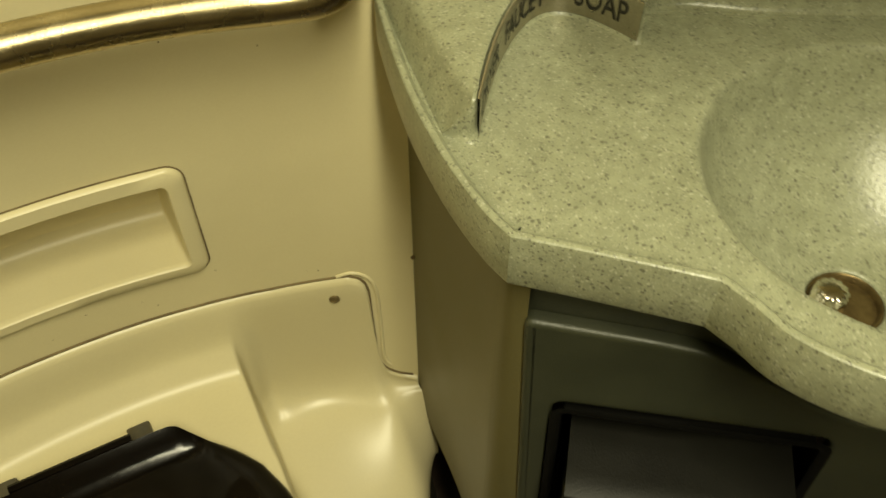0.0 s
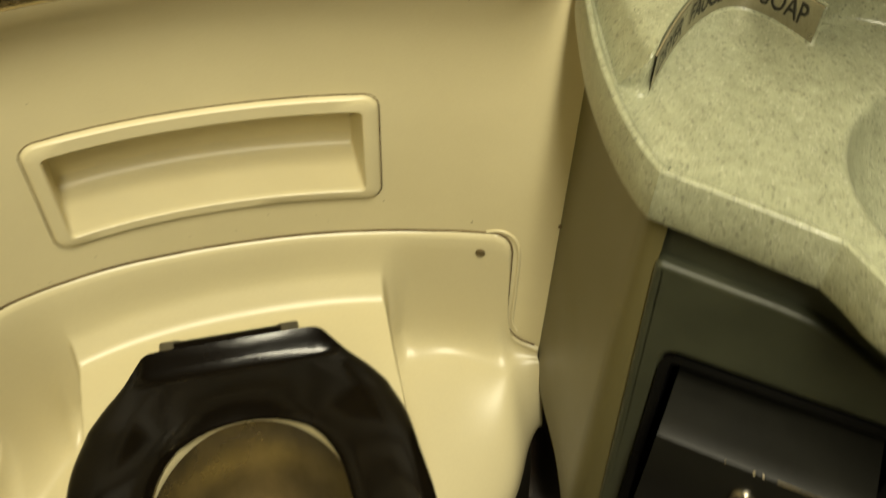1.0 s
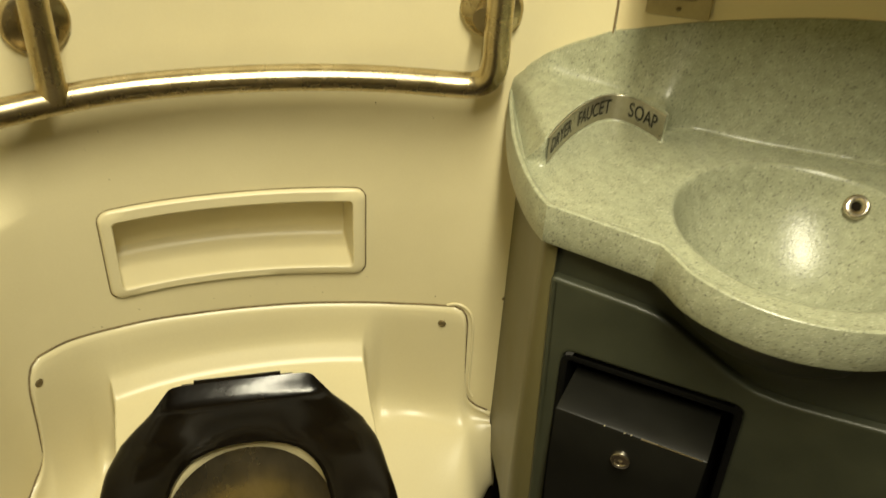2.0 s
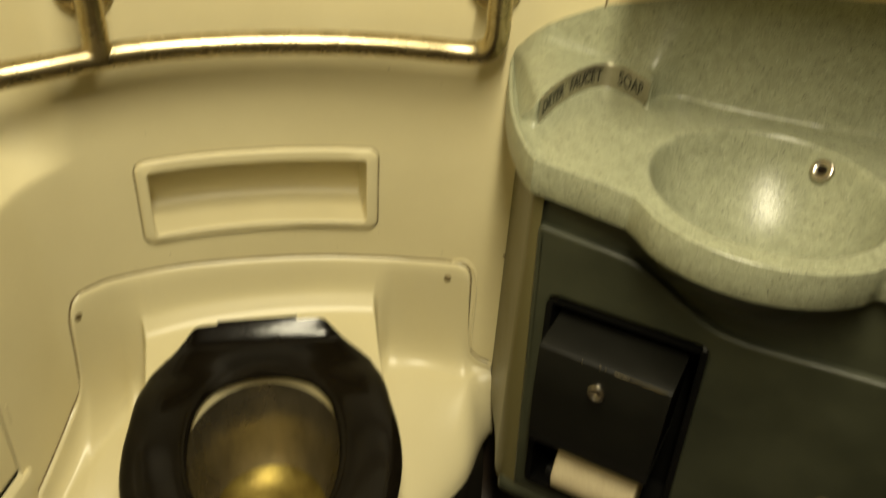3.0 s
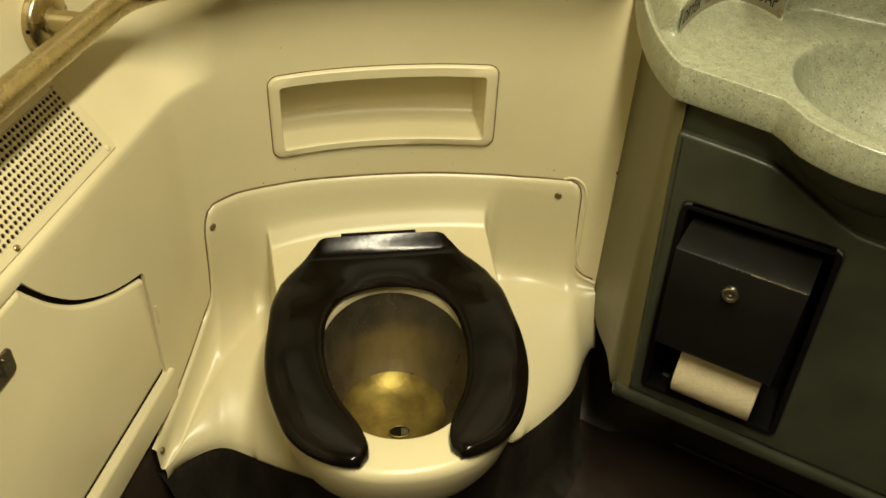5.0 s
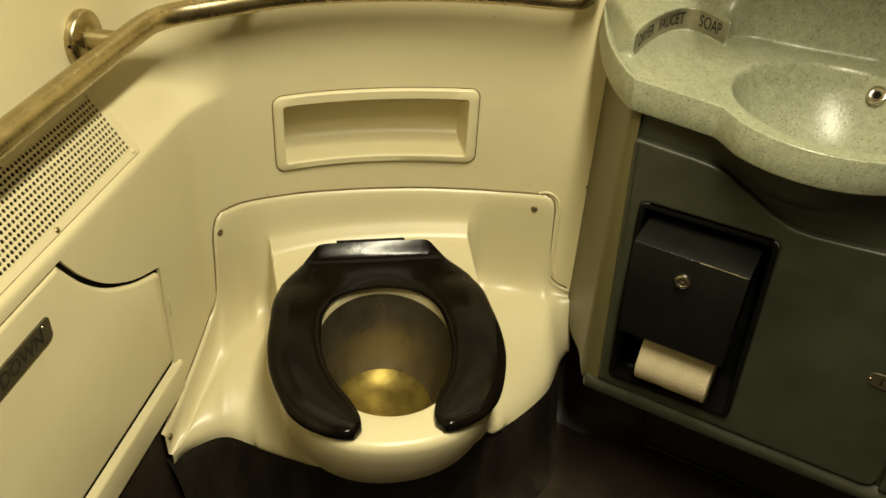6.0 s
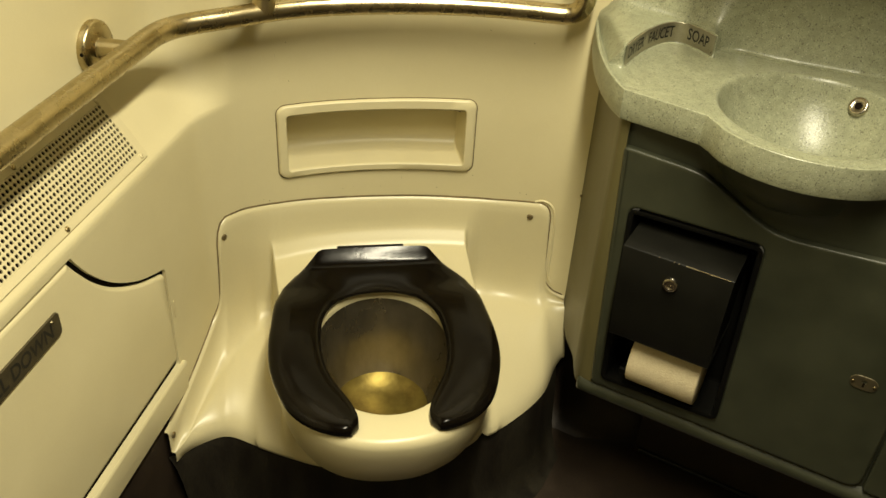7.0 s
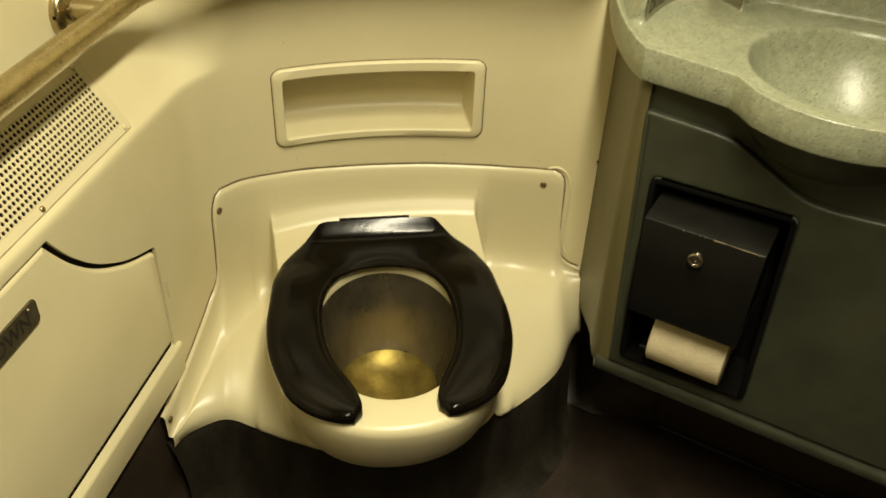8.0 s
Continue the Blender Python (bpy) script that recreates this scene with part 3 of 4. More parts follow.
left_run = [tuple(left_line(d) - 0.0095 * Vector((0.9424, -0.3345))) for d in (1.3, 1.0, 0.7, 0.5, 0.35, 0.25, 0.17, 0.10, 0.04, -0.02, -0.07)] + [(-0.2870, 0.534)]
path = [(x, y, RAIL_Z) for x, y in left_run] + [tuple(rail_point(x)) for x in (-0.225, -0.19, -0.15, -0.08, 0.0, 0.07, 0.15, 0.22, 0.28, 0.325)]
end = rail_point(0.347)
path = even(spline(path, 160), 0.012)
for _ in range(14):
    path = [path[0]] + [(a + 2 * b + c) / 4 for a, b, c in zip(path, path[1:], path[2:])] + [path[-1]]
bend = [Vector(path[-1]), Vector((end.x + 0.012, end.y, RAIL_Z + 0.001)), Vector((end.x + 0.028, end.y - 0.006, RAIL_Z + 0.012)), Vector((end.x + 0.034, end.y - 0.008, RAIL_Z + 0.032)), Vector((end.x + 0.034, end.y - 0.008, RAIL_Z + 0.06))]
bend = spline(bend, 16)
post = [Vector((end.x + 0.034, end.y - 0.008, RAIL_Z + h)) for h in (0.1, 0.2, 0.35, 0.5)]
under(part("bar", tube(path + bend[1:] + post, 0.0164, STEEL, 24)), rail)
tee = rail_point(-0.172)
under(part("upright", tube([tee + Vector((0, 0, h)) for h in (0.0, 0.012, 0.02, 0.1, 0.25, 0.5)], [0.0195, 0.019, 0.0162, 0.0162, 0.0162, 0.0162], STEEL, 24)), rail)


def flange(place, normal, stem):
    z = Vector(normal).normalized()
    m = Matrix.Translation(place) @ z.to_track_quat("Z", "Y").to_matrix().to_4x4()
    ob = under(part("flange", lathe([(0.012, -0.002), (0.0385, -0.002), (0.039, 0.004), (0.038, 0.010), (0.035, 0.0125), (0.016, 0.0135), (0.0145, 0.017), (0.0142, stem), (0.004, stem)], STEEL, m, 36)), rail)
    return ob


p, n = on_plan(RUN[run_at_x(-0.16)])
flange((p.x - 0.004, p.y - 0.002, 0.976), (n.x, n.y, 0), 0.052)
p, n = on_plan(RUN[run_at_x(0.362)])
flange((p.x, p.y, 0.986), (n.x, n.y, 0), 0.05)
FL = left_line(-0.028) - Vector((0.9424, -0.3345)) * (STEP_BACK - 0.001)
end_flange = flange((FL.x, FL.y, 0.896), (0.9424, -0.3345, 0.03), 0.066)
# set screw in the flange's rim
rim_at = Vector((FL.x, FL.y, 0.9)) + 0.0065 * Vector((0.9424, -0.3345, 0)) - 0.0382 * Vector((LEFT_DIR.x, LEFT_DIR.y, 0))
set_screw = lathe([(0.0026, -0.002), (0.0026, 0.0006), (0.0006, 0.0008)], GAP_SHADE, Matrix.Translation(rim_at) @ Vector((-LEFT_DIR.x, -LEFT_DIR.y, 0.1)).to_track_quat("Z", "Y").to_matrix().to_4x4(), 12)
under(part("set_screw", set_screw, None, "dark set screw"), end_flange)


# ---- toilet ----
toilet = thing("toilet", "cream moulded train toilet with a black open-front seat", "toilet", at=(0.022, 0.36, 0.0))
TX = 0.022
A0 = RUN[0] + (left_line(1.85) - left_line((0.421 - 0.345) / 0.9424)).length
A1 = RUN[-1] - (RUN[-1] - RUN[run_at_x(0.412)])
# front edge of the moulding, matched to places along the wall
EDGE = [(A0, (-0.336, 0.344)), (A0 + 0.13, (-0.302, 0.367)), (RUN[run_at_x(-0.26)], (-0.254, 0.378)), (RUN[run_at_x(-0.2)], (-0.204, 0.357)), (RUN[run_at_x(-0.12)], (-0.135, 0.322)),
        (RUN[run_at_x(-0.06)], (-0.082, 0.300)), (RUN[run_at_x(0.03)], (0.02, 0.288)), (RUN[run_at_x(0.12)], (0.11, 0.297)), (RUN[run_at_x(0.2)], (0.17, 0.321)),
        (RUN[run_at_x(0.27)], (0.258, 0.368)), (RUN[run_at_x(0.34)], (0.34, 0.436)), (RUN[run_at_x(0.385)], (0.387, 0.512)), (A1, (0.412, 0.545))]
TOP = [(A0, 0.262), (A0 + 0.06, 0.272), (A0 + 0.13, 0.297), (A0 + 0.19, 0.322), (A0 + 0.235, 0.345), (A0 + 0.2475, 0.36), (A0 + 0.252, 0.42), (A0 + 0.2545, 0.475), (A0 + 0.2585, 0.500), (A0 + 0.267, 0.518), (A0 + 0.28, 0.526), (RUN[run_at_x(-0.21)], 0.5245),
       (RUN[run_at_x(-0.14)], 0.516), (RUN[run_at_x(-0.035)], 0.509), (RUN[run_at_x(0.074)], 0.506), (RUN[run_at_x(0.182)], 0.504), (RUN[run_at_x(0.266)], 0.505), (RUN[run_at_x(0.328)], 0.5105),
       (RUN[run_at_x(0.355)], 0.5125), (RUN[run_at_x(0.355)] + 0.012, 0.508), (RUN[run_at_x(0.355)] + 0.019, 0.498), (RUN[run_at_x(0.355)] + 0.0225, 0.477), (RUN[run_at_x(0.355)] + 0.0235, 0.36), (RUN[run_at_x(0.355)] + 0.027, 0.338),
       (RUN[run_at_x(0.355)] + 0.034, 0.325), (RUN[run_at_x(0.355)] + 0.048, 0.315), (A1, 0.311)]
SHELF = [(A0, 0.212), (A0 + 0.10, 0.228), (A0 + 0.2, 0.255), (A0 + 0.28, 0.275), (RUN[run_at_x(-0.12)], 0.285), (RUN[run_at_x(0.2)], 0.288), (RUN[run_at_x(0.3)], 0.288), (RUN[run_at_x(0.355)], 0.289), (RUN[run_at_x(0.355)] + 0.022, 0.290), (RUN[run_at_x(0.355)] + 0.036, 0.294), (A1, 0.294)]


def smooth_table(rows, n=160):
    """The same table with its corners rounded off."""
    pts = even(spline([(r[0], *r[1]) for r in rows], n), 0.004)
    return [(p[0], (p[1], p[2])) for p in pts]


EDGE = smooth_table(EDGE)


def table(rows, a):
    ks = [r[0] for r in rows]
    if isinstance(rows[0][1], tuple):
        return Vector([float(np.interp(a, ks, [r[1][c] for r in rows])) for c in (0, 1)])
    return float(np.interp(a, ks, [r[1] for r in rows]))


BOWL = [(0.0, 0.42, 0.56, 0.08), (0.10, 0.35, 0.56, 0.107), (0.16, 0.300, 0.56, 0.126), (0.21, 0.250, 0.56, 0.144), (0.26, 0.205, 0.56, 0.159), (0.30, 0.175, 0.56, 0.168), (0.34, 0.154, 0.56, 0.175), (0.375, 0.1435, 0.56, 0.1795),
        (0.400, 0.1395, 0.56, 0.181), (0.409, 0.141, 0.558, 0.180), (0.415, 0.146, 0.553, 0.176), (0.4165, 0.153, 0.55, 0.170), (0.4165, 0.196, 0.515, 0.123), (0.4150, 0.2000, 0.511, 0.1185), (0.411, 0.2015, 0.5095, 0.1165), (0.400, 0.2035, 0.5085, 0.1155)]


def inside_bowl(p, gap=0.014):
    """Whether a place lies within the outer skin of the bowl, by more than the gap."""
    zs = [b[0] for b in BOWL[:9]]
    y0, y1, hw = (float(np.interp(min(p[2], 0.40), zs, [b[k] for b in BOWL[:9]])) for k in (1, 2, 3))
    return (abs(p[0] - TX) / (hw - gap)) ** 2.25 + (abs(p[1] - (y0 + y1) / 2) / ((y1 - y0) / 2 - gap)) ** 2.25 < 1


def deck_share(x, y):
    """1 on the raised deck behind the bowl, 0 beside it."""
    side = 0.010 * (0.64 - y) / 0.12
    return smooth01((x + 0.173 - side) / 0.010) * smooth01((0.2185 - 0.3 * side - x) / 0.010) * smooth01((y - 0.33) / 0.05)


def column(a, proud=0.007):
    p, n = on_plan(a)
    e = table(EDGE, a)
    top, shelf = table(TOP, a), table(SHELF, a)
    e_z = 0.196 + 0.009 * math.exp(-((e.x + 0.250) / 0.05) ** 2) - 0.004 * smooth01((e.x + 0.31) / -0.03)
    lean = 0.022 * smooth01((p.x + 0.21) / 0.06) * smooth01((0.250 - p.x) / 0.035) - 0.004 * smooth01((p.x - 0.22) / 0.03)
    w = p + n * (proud + lean)
    reach = (e - w).length
    out = (e - w) / reach
    left = smooth01((-0.20 - p.x) / 0.08)
    right = smooth01((p.x - 0.22) / 0.08)
    right *= smooth01((0.36 - p.x) / 0.05)
    r = min(0.045 + 0.04 * left - 0.020 * right - 0.008 * smooth01((p.x - 0.30) / 0.06), (0.5 + 0.4 * left) * reach, (0.55 + 0.35 * max(left, right)) * (top - shelf))
    pts = [(p.x, p.y, top), (p.x + n.x * proud * 0.6, p.y + n.y * proud * 0.6, top - 0.0006), (p.x + n.x * proud, p.y + n.y * proud, top - 0.004)]
    for k in range(1, 8):
        q = p + n * (proud + lean * k / 8)
        pts.append((q.x, q.y, top - 0.004 + (shelf + r - top + 0.004) * k / 8))
    for k in range(9):
        b = math.pi / 2 * k / 8
        q = w + out * r * (1 - math.cos(b))
        pts.append((q.x, q.y, shelf + r - r * math.sin(b)))
    for k in range(1, 36):
        f = (k / 36) ** 1.5
        d = r + (reach - r) * f
        q = w + out * d
        z = shelf + (e_z + 0.008 - shelf) * f ** (2.4 - 1.0 * smooth01((p.x - 0.1) / 0.1))
        pts.append((q.x, q.y, z))
    pts += [(e.x, e.y, e_z + 0.004), (e.x - out.x * 0.001, e.y - out.y * 0.001, e_z - 0.004), (e.x - out.x * min(0.008, 0.3 * reach), e.y - out.y * min(0.008, 0.3 * reach), e_z - 0.006)]
    res = []
    for i, (x, y, z) in enumerate(pts):
        if i > 2:
            g = deck_share(x, y)
            over = y - (bow(x) - 0.047)
            t = min(max(0.0, over), 0.0127)
            deck = 0.4155 + 0.014 - math.sqrt(0.014 ** 2 - t * t) + 1.2 * max(0.0, over - 0.0127)
            if g > 0 and z < deck:
                z = z + (deck - z) * g
        res.append(Vector((x, y, z)))
    return res


keys = sorted(set([A0 + (A1 - A0) * k / 170 for k in range(171)] + [A0 + 0.2475 + 0.0025 * k for k in range(14)] + [RUN[run_at_x(0.355)] + 0.003 * k for k in range(14)]
                  + [RUN[run_at_x(-0.16)] + 0.002 * k for k in range(-14, 8)] + [RUN[run_at_x(0.204)] + 0.002 * k for k in range(-6, 14)]))
me = grid_mesh([column(a) for a in keys], CREAM_GLOSS, name="surround")
bm = bmesh.new()
bm.from_mesh(me)
inner_verts = [v for v in bm.verts if not v.is_boundary]
cut_verts = [v for v in bm.verts if inside_bowl(v.co)]
for _ in range(3):
    bmesh.ops.smooth_vert(bm, verts=inner_verts, factor=0.4, use_axis_x=True, use_axis_y=True, use_axis_z=True)
ends = [v for v in inner_verts if (v.co.x < -0.2 and v.co.z < 0.42) or (v.co.x > 0.24 and v.co.z < 0.40)]
for _ in range(36):
    bmesh.ops.smooth_vert(bm, verts=ends, factor=0.5, use_axis_x=True, use_axis_y=True, use_axis_z=True)
bmesh.ops.delete(bm, geom=cut_verts, context="VERTS")
bm.to_mesh(me)
bm.free()
me.set_sharp_from_angle(angle=radians(75))
under(part("surround", me), toilet)
# dark joint where the moulding meets the wall
joint = []
for a in keys:
    if A0 + 0.02 < a < A1 - 0.004:
        p, n = on_plan(a)
        joint.append(Vector((p.x + n.x * 0.0004, p.y + n.y * 0.0004, table(TOP, a) + 0.0012)))
# specks of dirt and small chips
rng = random.Random(7)
verts, faces = [], []
for k in range(17):
    x, z = (rng.uniform(-0.2, 0.33), rng.uniform(0.522, 0.562)) if k < 12 else (rng.uniform(-0.2, 0.35), rng.uniform(0.72, 0.86))
    r = rng.choice((0.0005, 0.0006, 0.0008, 0.0011))
    base = len(verts)
    for q in range(7):
        rr = r * rng.uniform(0.6, 1.25)
        verts.append(bow_place(x + rr * math.cos(q * 0.898), z + rr * math.sin(q * 0.898), 0.0004))
    faces.append(tuple(range(base, base + 7)))
part("dirt_specks", mesh_of(verts, faces, GRIME, False), wall_back, "small brown specks of dirt")
under(part("joint", tube(even(joint, 0.004), 0.0016, GRIME, 8), None, "dark caulked joint"), toilet)
# raised bead beside the right edge of the moulding
bead = []
for dx, z in ((-0.012, 0.5130), (-0.004, 0.5165), (0.006, 0.5180), (0.0165, 0.5140), (0.0255, 0.503), (0.0305, 0.478), (0.0315, 0.42), (0.0318, 0.36), (0.0345, 0.344), (0.040, 0.334)):
    p, n = on_plan(RUN[run_at_x(0.355)] + dx)
    bead.append((p.x, p.y, z))
under(part("bead", tube(even(spline(bead, 60), 0.004), 0.0024, CREAM, 10)), toilet)
for x, z in ((-0.251, 0.492), (0.338, 0.4815)):
    p, n = on_plan(RUN[run_at_x(x)])
    screw(toilet, (p.x + n.x * 0.0072, p.y + n.y * 0.0072, z), (n.x, n.y, 0), 0.0062, BRONZE)
p, n = on_plan(A0 + 0.012)
screw(toilet, (p.x + n.x * 0.0095, p.y + n.y * 0.0095, 0.246), (n.x, n.y, 0.1), 0.0058, BRONZE)

# black foot under the moulding, bulging out to the floor
rows = []
for a in [A0 + (A1 - 0.03 - A0) * k / 90 for k in range(91)]:
    e = table(EDGE, a)
    p, n = on_plan(a)
    w = p + n * 0.006
    out = (e - w).normalized() if (e - w).length > 0.02 else n
    e_z = 0.196 + 0.009 * math.exp(-((e.x + 0.250) / 0.05) ** 2)
    rows.append([Vector((e.x + out.x * o, e.y + out.y * o, z)) for o, z in ((-0.016, e_z - 0.002), (-0.010, e_z - 0.010), (-0.003, e_z - 0.03), (0.005, 0.13), (0.012, 0.07), (0.022, 0.03), (0.045, 0.008), (0.07, 0.001))])
under(part("foot", grid_mesh(rows, DUSTY_RUBBER, name="foot"), None, "black rubber plinth"), toilet)


def ring(z, y0, y1, hw, n=72, power=2.25, dx=0.0):
    cy, ry = (y0 + y1) / 2, (y1 - y0) / 2
    out = []
    for k in range(n):
        a = 2 * math.pi * k / n
        c, s = math.cos(a), math.sin(a)
        out.append(Vector((TX + dx + hw * math.copysign(abs(c) ** (2 / power), c), cy + ry * math.copysign(abs(s) ** (2 / power), s), z)))
    return out


under(part("bowl", grid_mesh([ring(*r, power=2.25 if i < 12 else 2.05) for i, r in enumerate(BOWL)], CREAM_GLOSS, close_v=True, name="bowl")), toilet)
LINE = [(0.4005, 0.2042, 0.5080, 0.1149), (0.384, 0.206, 0.505, 0.1135), (0.35, 0.219, 0.495, 0.110), (0.31, 0.243, 0.490, 0.104), (0.28, 0.266, 0.484, 0.096), (0.262, 0.284, 0.478, 0.089), (0.252, 0.296, 0.473, 0.084)]
under(part("liner", grid_mesh([ring(*r, power=2.05) for r in LINE], LINER, close_v=True, name="liner"), None, "worn steel bowl liner"), toilet)
dish = [(0.2525, 0.296, 0.473, 0.0845), (0.249, 0.300, 0.469, 0.081), (0.240, 0.312, 0.457, 0.070), (0.233, 0.33, 0.44, 0.053), (0.229, 0.352, 0.418, 0.032), (0.2275, 0.375, 0.395, 0.01), (0.2274, 0.3848, 0.3852, 0.0002)]
under(part("valve_dish", grid_mesh([ring(*r, power=2.0) for r in dish], AMBER, close_v=True, name="dish"), None, "wet amber-stained valve dish"), toilet)

om = Matrix.Translation((0.030, 0.362, 0.2303)) @ Matrix.Diagonal((1.0, 0.62, 1.0, 1.0))
under(part("outlet", lathe([(0.0185, -0.0015), (0.0185, 0.0006), (0.0172, 0.0012), (0.0162, 0.0008)], AMBER, om, 28), None, "dark outlet in the valve dish"), toilet)
under(part("outlet_hole", lathe([(0.0163, 0.0004), (0.0160, 0.0009)], GAP_SHADE, om, 28)), toilet)
under(part("outlet_flap", slab([[(0.032, 0.353), (0.0435, 0.356), (0.043, 0.366), (0.033, 0.368)]], lambda x, y, d: Vector((x, y, d)), [(0, 0.2312), (0, 0.2319), (0.0006, 0.2323)], HINGE_GREY, "flap")), toilet)

# open-front seat: outer and inner outline of its right half, from the hinge to the tip
SEAT_OUT = [(0.0, 0.5835), (0.05, 0.5835), (0.088, 0.5833), (0.1000, 0.5815), (0.108, 0.5765), (0.1405, 0.549), (0.1620, 0.520), (0.1690, 0.504), (0.1800, 0.465), (0.1845, 0.415), (0.1890, 0.36), (0.1865, 0.305), (0.175, 0.255), (0.158, 0.212), (0.134, 0.182), (0.108, 0.165), (0.083, 0.1565), (0.066, 0.156)]
SEAT_IN = [(0.0, 0.4945), (0.018, 0.493), (0.035, 0.490), (0.043, 0.487), (0.051, 0.484), (0.062, 0.478), (0.070, 0.473), (0.075, 0.468), (0.086, 0.453), (0.0975, 0.425), (0.1025, 0.39), (0.1035, 0.355), (0.1005, 0.32), (0.0935, 0.288), (0.084, 0.262), (0.072, 0.239), (0.063, 0.22), (0.057, 0.203), (0.0535, 0.186), (0.054, 0.170)]


def seat_rise(y):
    """The upswept back of the seat."""
    d = max(0.0, y - 0.551)
    return 0.12 * max(0.0, y - 0.5) + 0.80 * (d * d / 0.024 if d < 0.012 else d - 0.006)


def seat_rows():
    o, i = spline([(*p, 0) for p in SEAT_OUT], 60), spline([(*p, 0) for p in SEAT_IN], 60)
    right = list(zip(o, i))
    both = [(Vector((-a.x, a.y, 0)), Vector((-b.x, b.y, 0))) for a, b in reversed(right[1:])] + right
    out = []
    n = len(both)
    prof = [(0.03, 0.0), (0.0, 0.004), (0.0, 0.013), (0.025, 0.019), (0.08, 0.0235), (0.13, 0.0250), (0.2, 0.0262), (0.27, 0.0266), (0.34, 0.0268), (0.4, 0.0268), (0.6, 0.0250), (0.78, 0.0225), (0.92, 0.0185), (0.985, 0.013), (1.0, 0.007), (0.985, 0.002), (0.95, 0.0)]
    for k, (a, b) in enumerate(both):
        end = min(k, n - 1 - k)
        fall = 1.0 if end > 4 else (0.72, 0.86, 0.94, 0.975, 0.99)[end]
        back = smooth01((a.y - 0.545) / 0.05)
        row = []
        for f, h in prof:
            if f < 0.3 and h > 0.015:
                h += (0.0264 - h) * back
            p = a.lerp(b, f)
            z = 0.4205 + h * fall
            if h > 0.003:
                z += (seat_rise(p.y) - 0.012 * smooth01((p.y - 0.42) / 0.12)) * min(1.0, h / 0.019)
                z -= 0.009 * max(0.0, (0.36 - p.y) / 0.19) * h / 0.0268
            row.append(Vector((TX + p.x, p.y, z)))
        out.append(row)
    return out


seat = under(part("seat", grid_mesh(seat_rows(), SEAT_BLACK, close_v=True, caps=True, name="seat"), None, "glossy black open-front toilet seat"), toilet)
for x, y in ((-0.12, 0.30), (0.165, 0.30)):
    under(part("bumper", lathe([(0.008, 0), (0.008, 0.005), (0.006, 0.0055)], BLACK, Matrix.Translation((x, y, 0.4158)), 12)), seat)
bar = [[Vector((TX + x, 0.5865 + dy, 0.4555 + dz)) for dy, dz in ((-0.004, -0.012), (0.006, -0.012), (0.0075, -0.002), (0.0065, 0.005), (0.003, 0.007), (-0.002, 0.005))] for x in span(-0.066, 0.056, 8)]
under(part("hinge_bar", grid_mesh(bar, SEAT_BLACK, close_v=True, caps=True)), toilet)


def block(x0, x1, y0, y1, z0, z1, mat, bevel=0.002):
    loop = rounded(x0, x1, y0, y1, bevel * 1.5, 3)
    return slab([loop], lambda x, y, d: Vector((x, y, d)), [(0, z0), (0, z1 - bevel), (bevel * 0.4, z1 - bevel * 0.3), (bevel, z1)], mat, "block")


for x in (-0.0755, 0.0635):
    under(part("hinge", block(TX + x - 0.0125, TX + x + 0.0125, 0.575, 0.620, 0.419, 0.4310, HINGE_GREY, 0.002), None, "dusty grey hinge block"), toilet)


# ---- vanity ----
VO = Vector((0.363, 0.328))


def van(u, z, o=0.0):
    """On the vanity's front: u along it, o out of it."""
    p = VO + u * VD + o * VN
    return Vector((p.x, p.y, z))


vanity = thing("vanity_cabinet", "dark grey-green vanity cabinet with an olive curved side, closed", "cabinet", at=van(0.3, 0.0, -0.15))
# curved cream side, from the wall to the front corner
side_plan = even(spline([(0.4125, 0.600, 0), (0.4105, 0.585, 0), (0.398, 0.52, 0), (0.383, 0.45, 0), (0.3665, 0.385, 0), (0.357, 0.350, 0), (0.3568, 0.342, 0), (0.3585, 0.335, 0), (0.3615, 0.3295, 0)], 60), 0.006)
rows = []
m = len(side_plan)
for k, p in enumerate(side_plan):
    f = k / (m - 1)
    zb = 0.235 + 0.088 * smooth01(f * 1.05)
    rows.append([Vector((p.x + dx * (0.9), p.y + dx * 0.25, zb + dz)) for dx, dz in ((0.09, -0.03), (0.05, -0.022), (0.02, -0.01), (0.006, 0.004), (0.0, 0.025))] + [Vector((p.x, p.y, z)) for z in (0.40, 0.55, 0.70, 0.844)])
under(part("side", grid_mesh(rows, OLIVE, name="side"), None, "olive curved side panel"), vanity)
# a small chip in the joint between the side and the wall
under(part("chip", lathe([(0.0024, -0.001), (0.0026, 0.0005), (0.0014, 0.0016), (0.0003, 0.0018)], GRIME, Matrix.Translation((0.4103, 0.5955, 0.551)) @ Matrix.Rotation(radians(80), 4, "X"), 10), None, "brown chip in the joint"), vanity)
# dark body behind the doors, rounded at the corner and rolled under at the bottom
BODY = [(-0.09, 0.345), (-0.06, 0.325), (-0.03, 0.3175), (-0.008, 0.3175), (0.004, 0.322), (0.0085, 0.331), (0.0065, 0.341), (0.0, 0.348), (-0.004, 0.352), (-0.004, 0.368), (-0.004, 0.54), (-0.004, 0.718), (-0.004, 0.8445)]
us = [(-0.0060, -0.006, 0.10), (-0.0050, -0.0045, 0.35), (-0.0035, -0.0025, 0.65), (-0.001, -0.001, 0.88), (0.002, 0.0, 1.0)] + [(u, 0.0, 1.0) for u in (0.026, 0.1, 0.2, 0.241, 0.3, 0.375, 0.46, 0.6, 0.8, 0.95)]


def body_top(u):
    """The body ends below the basin, behind the dip of the door's top edge."""
